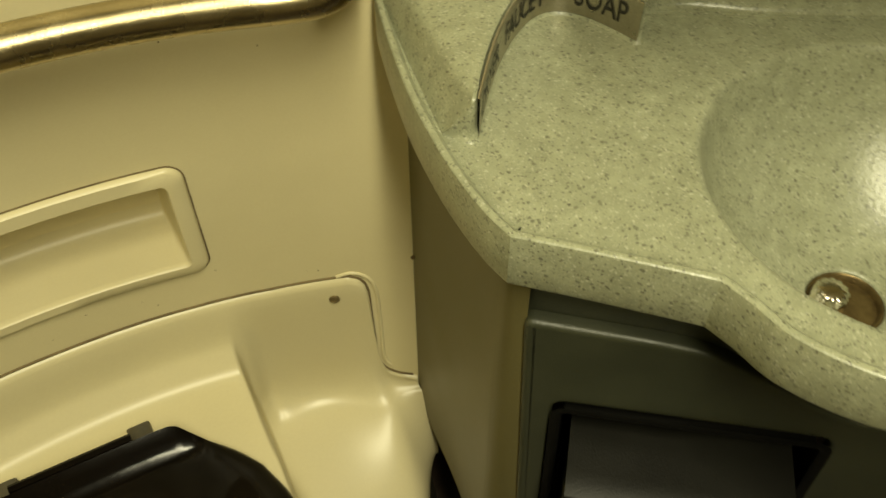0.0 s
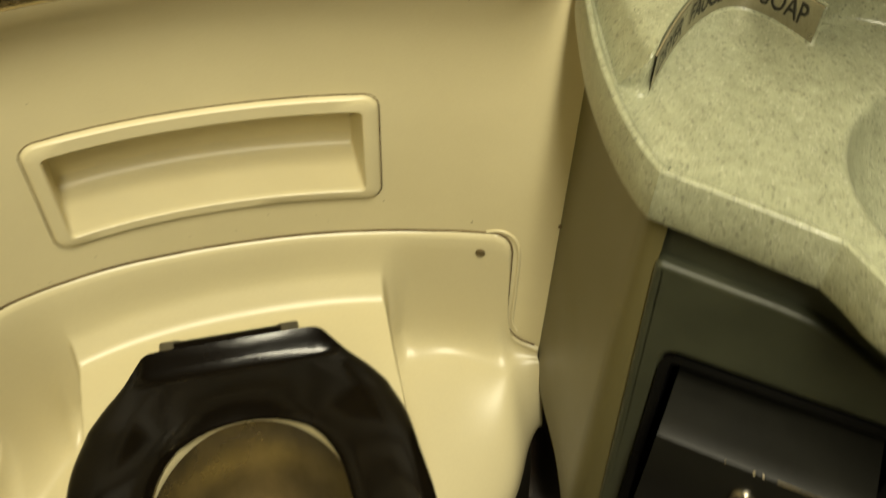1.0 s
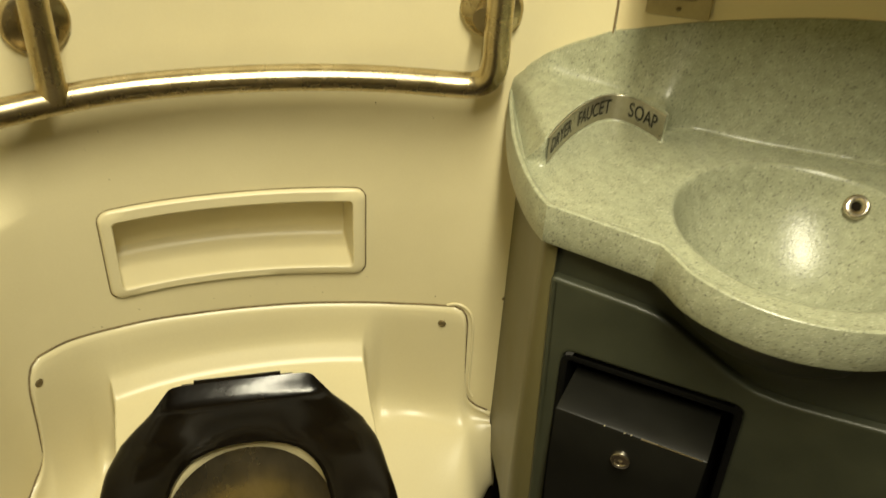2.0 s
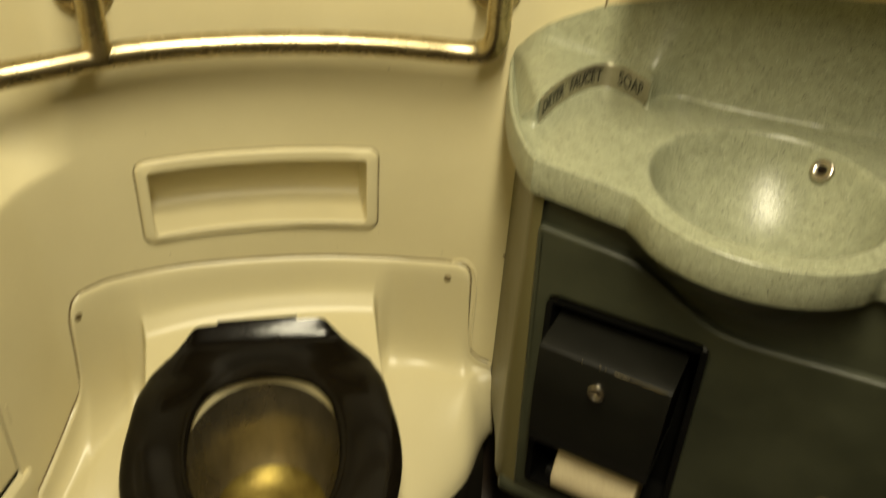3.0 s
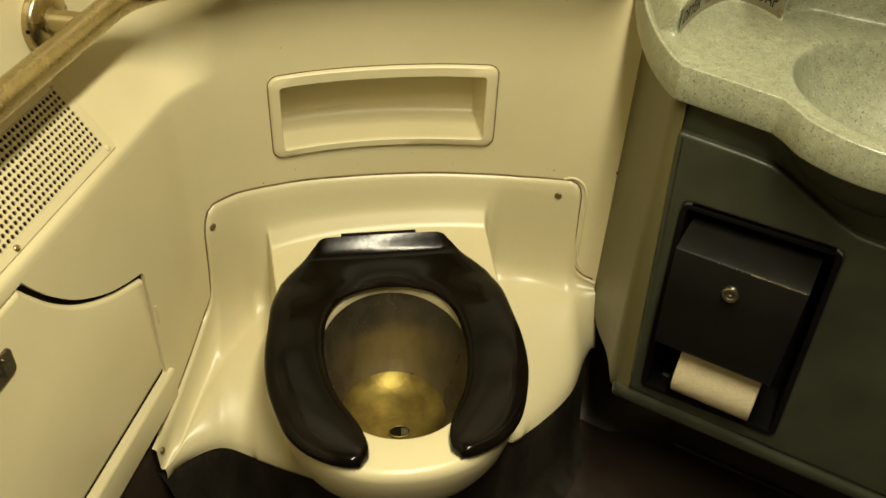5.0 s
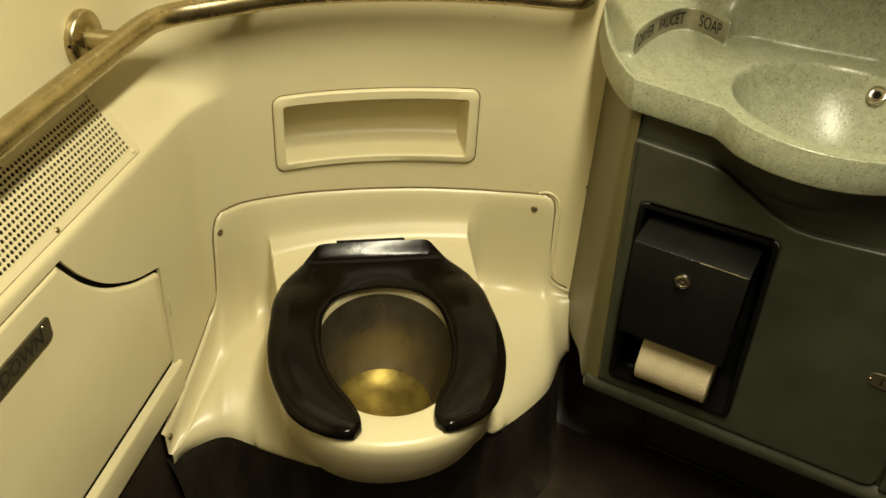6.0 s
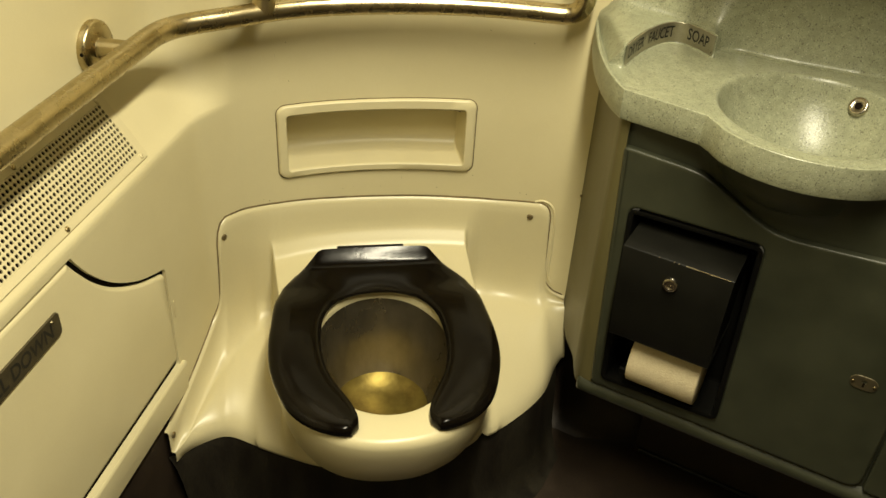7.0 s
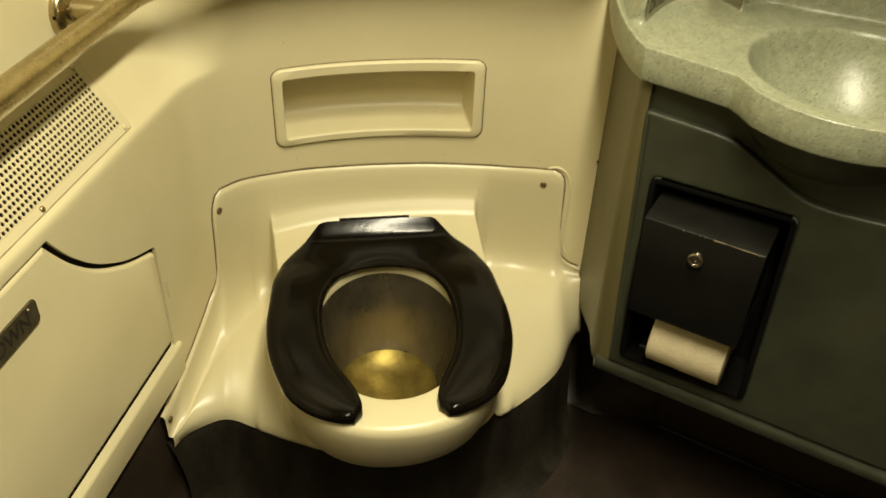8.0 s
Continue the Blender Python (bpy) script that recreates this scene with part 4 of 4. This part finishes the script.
    return float(np.interp(u, [0.09, 0.14, 0.20, 0.262, 0.375, 0.46], [0.8445, 0.780, 0.745, 0.7335, 0.7425, 0.8445]))


rows = [[van(u, min(z, body_top(u)), o * k + back if z < 0.35 else o + back) for o, z in BODY] for u, back, k in us]
under(part("body", grid_mesh(rows, SLATE, name="body", skip=lambda i, j: 5 <= i <= 7 and 9 <= j <= 10)), vanity)
DOOR = [(0.0205, 0.3535), (0.440, 0.3535), (0.452, 0.3565), (0.459, 0.3635), (0.462, 0.3755), (0.462, 0.752), (0.375, 0.7465), (0.30, 0.740), (0.262, 0.7375), (0.233, 0.7395), (0.205, 0.750), (0.17, 0.7695), (0.14, 0.7865), (0.118, 0.7955), (0.09, 0.7985), (0.0020, 0.8030)]
door_loop = soften(DOOR, 0.007, 4)
# the olive side wraps round the corner, up to the slanted edge of the door
def wrap_edge(z):
    return 0.0035 + 0.0185 * (0.803 - min(z, 0.803)) / 0.45


rows = []
for z in [0.348, 0.352, 0.358, 0.366] + span(0.38, 0.80, 12) + [0.815, 0.844]:
    p0, p3 = Vector((0.357, 0.350, z)), van(wrap_edge(z), z, 0.0022)
    p1, p2 = p0 + 0.014 * Vector((-0.2, -0.98, 0)), p3 - 0.013 * Vector((VD.x, VD.y, 0))
    rows.append([p0 * (1 - f) ** 3 + 3 * p1 * f * (1 - f) ** 2 + 3 * p2 * f * f * (1 - f) + p3 * f ** 3 for f in span(0.0, 1.0, 16)])
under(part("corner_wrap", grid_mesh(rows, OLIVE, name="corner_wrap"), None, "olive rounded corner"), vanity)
TRAY = soften([(0.0375, 0.3735), (0.2355, 0.3805), (0.2280, 0.7150), (0.0285, 0.7105)], 0.014, 6)
RECESS = inset(TRAY, 0.001)
door = under(part("door", slab([door_loop, RECESS], lambda u, z, d: van(u, z, d), [(0, -0.0035), (0, 0.004), (0.0004, 0.0056), (0.0014, 0.0070), (0.0030, 0.0078), (0.0050, 0.0080), (0.0080, 0.0080)], SLATE, "door"), None, "dark grey-green door with a dispenser recess"), vanity)
DOOR2 = [(0.466, 0.3535), (0.92, 0.3535), (0.92, 0.74), (0.6, 0.762), (0.466, 0.752)]
under(part("door", slab([soften(DOOR2, 0.008, 3)], lambda u, z, d: van(u, z, d), [(0, -0.0035), (0, 0.004), (0.0004, 0.0056), (0.0014, 0.0070), (0.0030, 0.0078), (0.0050, 0.0080), (0.0080, 0.0080)], SLATE, "door")), vanity)
# escutcheon with a keyhole
esc = [(x, z) for x, z in rounded(0.391, 0.429, 0.538, 0.562, 0.0115, 6)]
hole = [(0.41 + 0.0032 * math.cos(a), 0.5525 + 0.0032 * math.sin(a)) for a in (2 * math.pi * k / 12 for k in range(12))]
under(part("keyhole_plate", slab([esc, hole], lambda u, z, d: van(u, z, d), [(0, 0.0075), (0, 0.009), (0.0008, 0.0097)], PLATE_DARK, "plate"), None, "worn metal keyhole plate"), door)
under(part("keyhole", slab([[(0.4086, 0.544), (0.4114, 0.544), (0.4114, 0.551), (0.4086, 0.551)]], lambda u, z, d: van(u, z, d), [(0, 0.009), (0, 0.0101)], GAP_SHADE, "slot")), door)
for u in (0.3955, 0.4245):
    screw(door, van(u, 0.55, 0.0095), (VN.x, VN.y, 0), 0.0024)

# black plinth under the vanity, set back
under(part("plinth", slab([[(0.08, 0.001), (0.95, 0.001), (0.95, 0.335), (0.08, 0.335)]], lambda u, z, d: van(u, z, d), [(0, -0.28), (0, -0.235)], RUBBER, "plinth"), None, "black rubber plinth"), vanity)

# bead added at the plinth's foot, shaped to catch a thin glint
under(part("plinth_bead", tube([van(u, 0.006, -0.231) for u in span(0.09, 0.94, 12)], 0.005, BLACK, 10), None, "black bead added for the glint along the floor"), vanity)

# ---- paper dispenser ----
disp = thing("paper_dispenser", "black plastic toilet paper dispenser set in the vanity door", "dispenser", at=van(0.127, 0.375, 0.0))
tray_rows = []
for d, o in ((0.0, 0.0125), (0.0045, 0.0135), (0.008, 0.012), (0.009, 0.006), (0.011, -0.03), (0.014, -0.064), (0.02, -0.066)):
    tray_rows.append([van(u, z, o) for u, z in inset(TRAY, d)])
under(part("tray", grid_mesh(tray_rows, BLACK_DULL, close_v=True, name="tray")), disp)
pts, tris = fill([inset(TRAY, 0.019)])
under(part("tray_back", mesh_of([van(u, z, -0.0655) for u, z in pts], tris, BLACK_DULL)), disp)
# cover: a wedge-shaped box, proud of the door at its top
COVER = [(-0.062, 0.6805), (-0.01, 0.6835), (0.045, 0.6825), (0.0642, 0.6812), (0.0661, 0.6800), (0.0671, 0.6778), (0.0668, 0.60), (0.062, 0.54), (0.058, 0.514), (0.054, 0.5085), (0.046, 0.5080), (-0.062, 0.52)]
rows = []
for u, k in ((0.0475, 0.985), (0.0458, 0.992), (0.0455, 0.998), (0.0475, 1.0), (0.08, 1.0), (0.127, 1.0), (0.175, 1.0), (0.2055, 1.0), (0.2078, 0.998), (0.2075, 0.992), (0.206, 0.985)):
    rows.append([van(u + (0.003 * (0.66 - z) / 0.18 * (1 if u < 0.1 else -1) if z < 0.66 else 0.0), 0.60 + (z - 0.60) * k, o * k) for o, z in COVER])
cover = under(part("cover", grid_mesh(rows, COVER_BLACK, close_v=True, caps=True, name="cover")), disp)
me = cover.data
me.set_sharp_from_angle(angle=radians(30))
z = Vector((VN.x, VN.y, 0.02))
mlock = Matrix.Translation(van(0.124, 0.643, 0.067)) @ z.to_track_quat("Z", "Y").to_matrix().to_4x4()
under(part("lock", lathe([(0.0112, -0.002), (0.0112, 0.003), (0.0104, 0.0048), (0.0085, 0.0056), (0.0068, 0.0056), (0.0063, 0.0042), (0.0025, 0.0042), (0.0022, 0.002)], CHROME, mlock, 28), None, "chrome barrel lock"), cover)
# bright strip puts the edge's highlight into the colour, over the wear
under(part("edge_glint", tube([van(u, 0.6799, 0.0661) for u in span(0.139, 0.2035, 8)], 0.0009, STEEL, 8), None, "steel strip for the glint on the worn edge"), cover)
# bright specks painted as small glints where the ridge is chipped
for u, w in ((0.1215, 0.0012), (0.1285, 0.0010), (0.0995, 0.0007), (0.171, 0.0008)):
    under(part("chip", lathe([(w, -0.0006), (w, 0.0004), (w * 0.5, 0.0007)], STEEL, Matrix.Translation(van(u, 0.6800, 0.0662)), 8), None, "steel speck for a glint on the chipped edge"), cover)
lip = [[van(u, z, o) for o, z in ((-0.05, 0.3815), (-0.008, 0.3815), (-0.004, 0.384), (-0.004, 0.395), (-0.008, 0.3975), (-0.012, 0.395))] for u in span(0.062, 0.196, 6)]
under(part("shelf_lip", grid_mesh(lip, BLACK, close_v=True, caps=True)), disp)
under(part("spindle", tube([van(0.0845, 0.444, -0.002), van(0.1945, 0.444, -0.002)], 0.006, BLACK, 10)), disp)

roll = thing("toilet_roll", "partly used plain toilet paper roll in the dispenser", "toilet roll", at=van(0.139, 0.395, 0))
RC = van(0.0, 0.4445, -0.002)
axis = Vector((VD.x, VD.y, 0))
out_dir, up_dir = Vector((VN.x, VN.y, 0)), Vector((0, 0, 1))
rows = []
for u, r in ((0.0835, 0.019), (0.0835, 0.047), (0.0845, 0.0485), (0.10, 0.0488), (0.12, 0.0484), (0.14, 0.0489), (0.16, 0.0485), (0.18, 0.0488), (0.1945, 0.0484), (0.1955, 0.047), (0.1955, 0.019)):
    row = []
    for k in range(48):
        a = 2 * math.pi * k / 48
        rr = r * (1 + 0.012 * math.sin(2 * a + 0.4) + 0.004 * math.sin(5 * a + 30 * u)) if r > 0.03 else r
        row.append(RC + axis * u + rr * (math.cos(a) * out_dir + math.sin(a) * up_dir))
    rows.append(row)
under(part("paper", grid_mesh(rows, PAPER, close_v=True, close_u=True, name="paper")), roll)
under(part("core", tube([RC + axis * 0.084, RC + axis * 0.195], 0.0188, PAPER, 20)), roll)


# ---- countertop with basin ----
counter = thing("countertop", "speckled grey-green solid-surface countertop with a round moulded basin", "countertop", at=(0.55, 0.35, 0.845))
CX, CY, CR = 0.597, 0.253, 0.1315
arc = [(CX + 0.1670 * math.cos(radians(a)), CY + 0.1670 * math.sin(radians(a))) for a in (201, 214, 227, 240, 253, 266, 279, 288)]
FRONT_SIDE = [(0.392, 0.606), (0.379, 0.575), (0.3555, 0.485), (0.345, 0.42), (0.342, 0.375), (0.3430, 0.345), (0.3462, 0.3250)]
FRONT = [(0.3462, 0.3250), (0.3678, 0.3045), (0.3892, 0.2838), (0.4106, 0.2626), (0.4318, 0.2412)]
FRONT_BASIN = [(0.4318, 0.2412), (0.4362, 0.222)] + arc + [(0.668, 0.066), (0.74, 0.010), (0.95, -0.155)]
front = even(spline([(*p, 0) for p in FRONT_SIDE], 120), 0.004)[:-1] + even(spline([(*p, 0) for p in FRONT], 80), 0.004)[:-1] + even(spline([(*p, 0) for p in FRONT_BASIN], 280), 0.004)
back_edge = [(1.12, 0.215), (0.745, 0.409), (0.49, 0.539)]
NF = len(front)


def front_in(d):
    res = []
    for i, p in enumerate(front):
        t = (front[min(i + 1, NF - 1)] - front[max(i - 1, 0)]).normalized()
        res.append((p.x - t.y * d, p.y + t.x * d))
    return res


LEVELS = [(0.03, 0.8450), (0.004, 0.8450), (0.0010, 0.8458), (0.0, 0.848), (0.0, 0.866), (0.0, 0.8884), (0.0004, 0.8897), (0.0013, 0.8904), (0.0030, 0.8907), (0.0047, 0.8904), (0.0060, 0.8894), (0.0076, 0.8874), (0.0098, 0.8864), (0.016, 0.8862)]
rows = [[Vector((x, y, z)) for x, y in front_in(d)] for d, z in LEVELS]
edge = under(part("edge", grid_mesh(rows, STONE, name="edge")), counter)
edge.data.set_sharp_from_angle(angle=radians(26))
inner_front = front_in(0.016)
# dark apron that flares from the cabinet's front out to the rim of the counter
rim_uo = sorted(((Vector(p) - VO).dot(VD), (Vector(p) - VO).dot(VN)) for p in front_in(0.020) if p[1] < 0.315)
rows = []
for u in span(0.02, 0.60, 48):
    o1, z0 = float(np.interp(u, [q[0] for q in rim_uo], [q[1] for q in rim_uo])), body_top(u) - 0.004 - 0.07 * smooth01((u - 0.42) / 0.08)
    rows.append([van(u, z0 + (0.8452 - z0) * f, -0.0046 + (o1 + 0.0046) * f ** 1.7) for f in span(0.0, 1.0, 12)])
under(part("apron", grid_mesh(rows, SLATE, name="apron"), None, "dark apron under the basin"), vanity)
circle = [(CX + (CR + 0.004) * math.cos(a), CY + (CR + 0.004) * math.sin(a)) for a in (2 * math.pi * k / 96 for k in range(96))]
pts, tris = fill([inner_front + back_edge, circle])
under(part("deck", mesh_of([(x, y, 0.8862) for x, y in pts], tris, STONE, name="deck")), counter)
BASIN = ((CR + 0.004, 0.8862), (CR + 0.0015, 0.8857), (CR, 0.8845), (CR - 0.0025, 0.880), (CR - 0.006, 0.868), (CR - 0.013, 0.848), (CR - 0.024, 0.826), (CR - 0.041, 0.804), (CR - 0.064, 0.786), (CR - 0.09, 0.774), (0.032, 0.7722), (0.0285, 0.7716), (0.0275, 0.7705), (0.0272, 0.766))


def basin_ring(r, zz):
    """The bowl's axis leans a little towards the front as it goes down."""
    lean = smooth01((0.87 - zz) / 0.10)
    off = smooth01((0.075 - r) / 0.04)
    return [Vector((CX - 0.007 * lean - 0.0055 * off + r * math.cos(a), CY - 0.010 * lean + 0.0027 * off + r * math.sin(a), zz)) for a in (2 * math.pi * k / 96 for k in range(96))]


under(part("basin", grid_mesh([basin_ring(r, zz) for r, zz in BASIN], STONE, close_v=True, name="basin")), counter)
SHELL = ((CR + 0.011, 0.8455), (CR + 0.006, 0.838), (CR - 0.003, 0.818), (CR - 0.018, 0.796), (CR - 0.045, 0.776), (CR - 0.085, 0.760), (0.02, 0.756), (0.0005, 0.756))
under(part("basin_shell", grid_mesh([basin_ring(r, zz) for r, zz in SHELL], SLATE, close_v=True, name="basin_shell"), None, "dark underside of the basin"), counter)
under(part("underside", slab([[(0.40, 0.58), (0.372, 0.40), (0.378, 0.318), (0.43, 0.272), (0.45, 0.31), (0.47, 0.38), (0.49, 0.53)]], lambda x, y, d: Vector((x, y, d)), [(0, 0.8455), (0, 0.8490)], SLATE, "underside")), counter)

# raised ledge and sloping splashback along the wall
LEDGE = [(0.354, 0.424, 0.8870), (0.361, 0.417, 0.902), (0.371, 0.411, 0.918), (0.387, 0.431, 0.920), (0.403, 0.450, 0.920), (0.421, 0.469, 0.920), (0.440, 0.486, 0.920), (0.458, 0.4985, 0.920), (0.474, 0.506, 0.920), (0.489, 0.5065, 0.920), (0.502, 0.499, 0.920), (0.512, 0.485, 0.920), (0.520, 0.466, 0.920), (0.5265, 0.444, 0.920),
         (0.529, 0.4525, 0.912), (0.535, 0.4620, 0.902), (0.548, 0.4660, 0.890), (0.575, 0.457, 0.8866), (0.635, 0.417, 0.8866), (0.707, 0.376, 0.8866), (0.747, 0.351, 0.8866), (0.945, 0.234, 0.8866)]
CREST = [(0.389, 0.600, 0.889), (0.391, 0.602, 0.895), (0.394, 0.601, 0.900), (0.400, 0.5965, 0.908), (0.407, 0.593, 0.918), (0.417, 0.587, 0.929), (0.427, 0.581, 0.939), (0.442, 0.572, 0.951), (0.457, 0.562, 0.962), (0.473, 0.552, 0.973), (0.488, 0.541, 0.983), (0.505, 0.5325, 0.988), (0.525, 0.5225, 0.994), (0.545, 0.512, 1.000),
         (0.565, 0.502, 1.0055), (0.588, 0.490, 1.011), (0.612, 0.478, 1.016), (0.64, 0.4635, 1.022), (0.687, 0.4395, 1.030), (0.74, 0.4125, 1.035), (0.82, 0.3715, 1.038), (1.02, 0.269, 1.025)]
lead, crest = spline(LEDGE, 150), spline(CREST, 150)
rows = []
for k, (g, t) in enumerate(zip(lead, crest)):
    low = 0.8858
    t2 = (lead[min(k + 1, 149)] - lead[max(k - 1, 0)]).normalized()
    inw = Vector((-t2.y, t2.x, 0))
    row = [g - inw * 0.006 + Vector((0, 0, low - g.z)), g - inw * 0.002 + Vector((0, 0, (low - g.z) * 0.93)), g + Vector((0, 0, (low - g.z) * 0.75)), g + Vector((0, 0, (low - g.z) * 0.4)), g + Vector((0, 0, (low - g.z) * 0.12)), g + inw * 0.0008 + Vector((0, 0, -0.0008)), g + inw * 0.003]
    g2 = g + inw * 0.003
    reach = Vector((t.x - g2.x, t.y - g2.y)).length
    climb = max(t.z - g2.z, 0.0)
    cove = smooth01((k - 96) / 14)
    soft = 0.012 - 0.003 * cove
    steep = max(2.6, (climb + 1.5 * soft * cove) / max(reach, 1e-4))
    for j in range(1, 31):
        f = (j / 30) ** 1.6
        slope = t.z - steep * (1 - f) * reach - g2.z
        high = 0.5 * (slope + math.sqrt(slope * slope + soft * soft)) - 0.5 * (climb + math.sqrt(climb * climb + soft * soft)) * f ** 4 + climb * f ** 4
        rising = smooth01(climb / 0.03)
        z = g2.z + high * rising + (t.z - g2.z) * f ** 2.6 * (1 - rising)
        row.append(Vector((g2.x + (t.x - g2.x) * f, g2.y + (t.y - g2.y) * f, z)))
    row.append(Vector((t.x + 0.004, t.y + 0.008, t.z + 0.002)))
    row.append(Vector((t.x + 0.012, t.y + 0.02, t.z - 0.01)))
    rows.append(row)
for _ in range(30):
    rows = [rows[0]] + [[p if j < 7 or j > 35 or i > 112 else 0.5 * p + 0.125 * (rows[i - 1][j] + rows[i + 1][j] + rows[i][j - 1] + rows[i][j + 1]) for j, p in enumerate(rows[i])] for i in range(1, len(rows) - 1)] + [rows[-1]]
under(part("splashback", grid_mesh(rows, STONE, name="splashback"), None, "speckled raised ledge and sloping splashback"), counter)

DX, DY = CX - 0.0125, CY - 0.0073
drain = thing("basin_drain", "chrome drain with a brown cup and a fluted stopper in the basin", "drain", at=(DX, DY, 0.758))
dm = Matrix.Translation((DX, DY, 0.0))
under(part("cup", lathe([(0.0274, 0.7660), (0.0270, 0.7703), (0.0260, 0.7712), (0.0244, 0.7700), (0.0228, 0.7640), (0.0220, 0.7560), (0.0212, 0.7460), (0.004, 0.7450)], BROWN_METAL, dm, 40), None, "brown drain cup"), drain)
stopper = [[Vector((DX - 0.0140 + (0.0108 + (0.0018 if q % 3 else 0.0)) * k * math.cos(2 * math.pi * q / 36), DY + 0.0050 + (0.0108 + (0.0018 if q % 3 else 0.0)) * k * math.sin(2 * math.pi * q / 36), z)) for q in range(36)]
           for z, k in ((0.7452, 0.8), (0.765, 0.85), (0.770, 1.0), (0.7825, 1.0), (0.7850, 0.97), (0.7868, 0.88), (0.7880, 0.70), (0.7886, 0.4), (0.7888, 0.1))]
under(part("stopper", grid_mesh(stopper, BRIGHT_CHROME, close_v=True, caps=True, name="stopper"), None, "fluted chrome stopper"), drain)
under(part("hole", lathe([(0.0082, 0.7458), (0.0080, 0.7464)], GAP_SHADE, Matrix.Translation((DX + 0.0085, DY - 0.0025, 0.0)), 20), None, "dark drain hole"), drain)

# grommet in the basin's back wall
GN = Vector((CX - 0.694, CY - 0.308, 0.09)).normalized()
gm = Matrix.Translation(Vector((0.7035, 0.3135, 0.8635))) @ GN.to_track_quat("Z", "Y").to_matrix().to_4x4()
grommet = thing("overflow_grommet", "chrome overflow grommet in the basin wall", "grommet", at=(0.70, 0.31, 0.863))
under(part("ring", lathe([(0.0145, -0.006), (0.0145, 0.002), (0.0135, 0.0038), (0.0115, 0.0045), (0.0085, 0.0042), (0.0065, 0.003), (0.0055, 0.0025), (0.005, -0.004)], CHROME, gm, 28)), grommet)
under(part("hole", lathe([(0.0055, 0.0012), (0.0052, 0.0016)], GAP_SHADE, gm, 20), None, "dark hole"), grommet)

# ---- curved plaque ----
plaque = thing("sign_plaque", "curved brushed metal plaque with three words on the ledge", "sign", at=(0.49, 0.5, 0.89))
PQ = even(spline([(*p[:2], 0) for p in LEDGE[2:14]], 120), 0.0025)
pq_run = run_lengths(PQ)


def plaque_place(s, h, off):
    j = max(0, min(len(PQ) - 2, int(np.searchsorted(pq_run, s)) - 1))
    f = (s - pq_run[j]) / (pq_run[j + 1] - pq_run[j])
    p = PQ[j].lerp(PQ[j + 1], f)
    t = (PQ[min(j + 2, len(PQ) - 1)] - PQ[max(j - 1, 0)]).normalized()
    return Vector((p.x + t.y * off, p.y - t.x * off, 0.8880 + h))


LONG = pq_run[-1]
rows = []
for h, o in ((0.0, 0.0012), (0.0, 0.0024), (0.0006, 0.003), (0.0312, 0.003), (0.0318, 0.0024), (0.0318, 0.0012)):
    rows.append([plaque_place(s, h, o) for s in span(0.0, LONG, 100)])
under(part("strip", grid_mesh(rows, PLAQUE, name="strip")), plaque)
for word, mid, sq in (("DRYER", 0.040, 0.063), ("FAUCET", 0.1195, 0.063), ("SOAP", 0.1985, 0.045)):
    under(part("lettering", lettering(word, 0.0255, INK, lambda x, z, m=mid: plaque_place(min(max(m + x, 0.001), LONG - 0.001), 0.0162 + z, 0.0035), sq, bold=0.0003), None, "dark capital letters"), plaque)

# ---- socket and nozzle on the wall ----
outlet = thing("wall_socket", "ivory electrical socket with a bronze cover plate", "socket", at=right_wall(0.07, 1.07, 0))
win = rounded(0.051, 0.085, 1.033, 1.103, 0.002, 2)
under(part("cover_plate", slab([rounded(0.032, 0.104, 1.0105, 1.1255, 0.004, 3), win], lambda u, z, d: right_wall(u, z, d), [(0, 0.0), (0, 0.003), (0.0015, 0.0055)], SOCKET_PLATE, "plate"), None, "bronze cover plate"), outlet)
slots = []
for cz in (1.050, 1.086):
    for cu, w, h in ((0.062, 0.0011, 0.0045), (0.074, 0.0011, 0.0038)):
        slots.append([(cu - w, cz - h), (cu + w, cz - h), (cu + w, cz + h), (cu - w, cz + h)])
    slots.append([(0.068 + 0.0024 * math.cos(a), cz + 0.011 + 0.0024 * math.sin(a)) for a in (2 * math.pi * k / 8 for k in range(8))])
under(part("receptacle", slab([inset(win, 0.0006)] + slots, lambda u, z, d: right_wall(u, z, d), [(0, -0.002), (0, 0.0058), (0.0, 0.0066)], IVORY, "receptacle")), outlet)
under(part("slots", slab([inset(win, 0.002)], lambda u, z, d: right_wall(u, z, d), [(0, 0.0), (0, 0.001)], GAP_SHADE, "slots")), outlet)
screw(outlet, right_wall(0.068, 1.021, 0.0055), (WN.x, WN.y, 0), 0.0028, BRONZE)
nozzle = thing("soap_nozzle", "ribbed white soap nozzle hanging from the wall", "soap dispenser", at=right_wall(0.262, 1.085, 0.03))
rows = []
for zz, k in ((1.086, 0.80), (1.088, 0.95), (1.091, 1.0), (1.13, 1.0), (1.16, 1.05), (1.165, 0.9)):
    c = right_wall(0.262, zz, 0.028)
    rows.append([c + Vector(((0.0125 + (0.0012 if q % 2 else 0)) * k * math.cos(2 * math.pi * q / 28), (0.0125 + (0.0012 if q % 2 else 0)) * k * math.sin(2 * math.pi * q / 28), 0)) for q in range(28)])
under(part("tip", grid_mesh(rows, IVORY, close_v=True, caps=True)), nozzle)
under(part("arm", tube([right_wall(0.262, 1.166, 0.028), right_wall(0.262, 1.180, 0.024), right_wall(0.262, 1.202, 0.02)], 0.010, IVORY, 16)), nozzle)
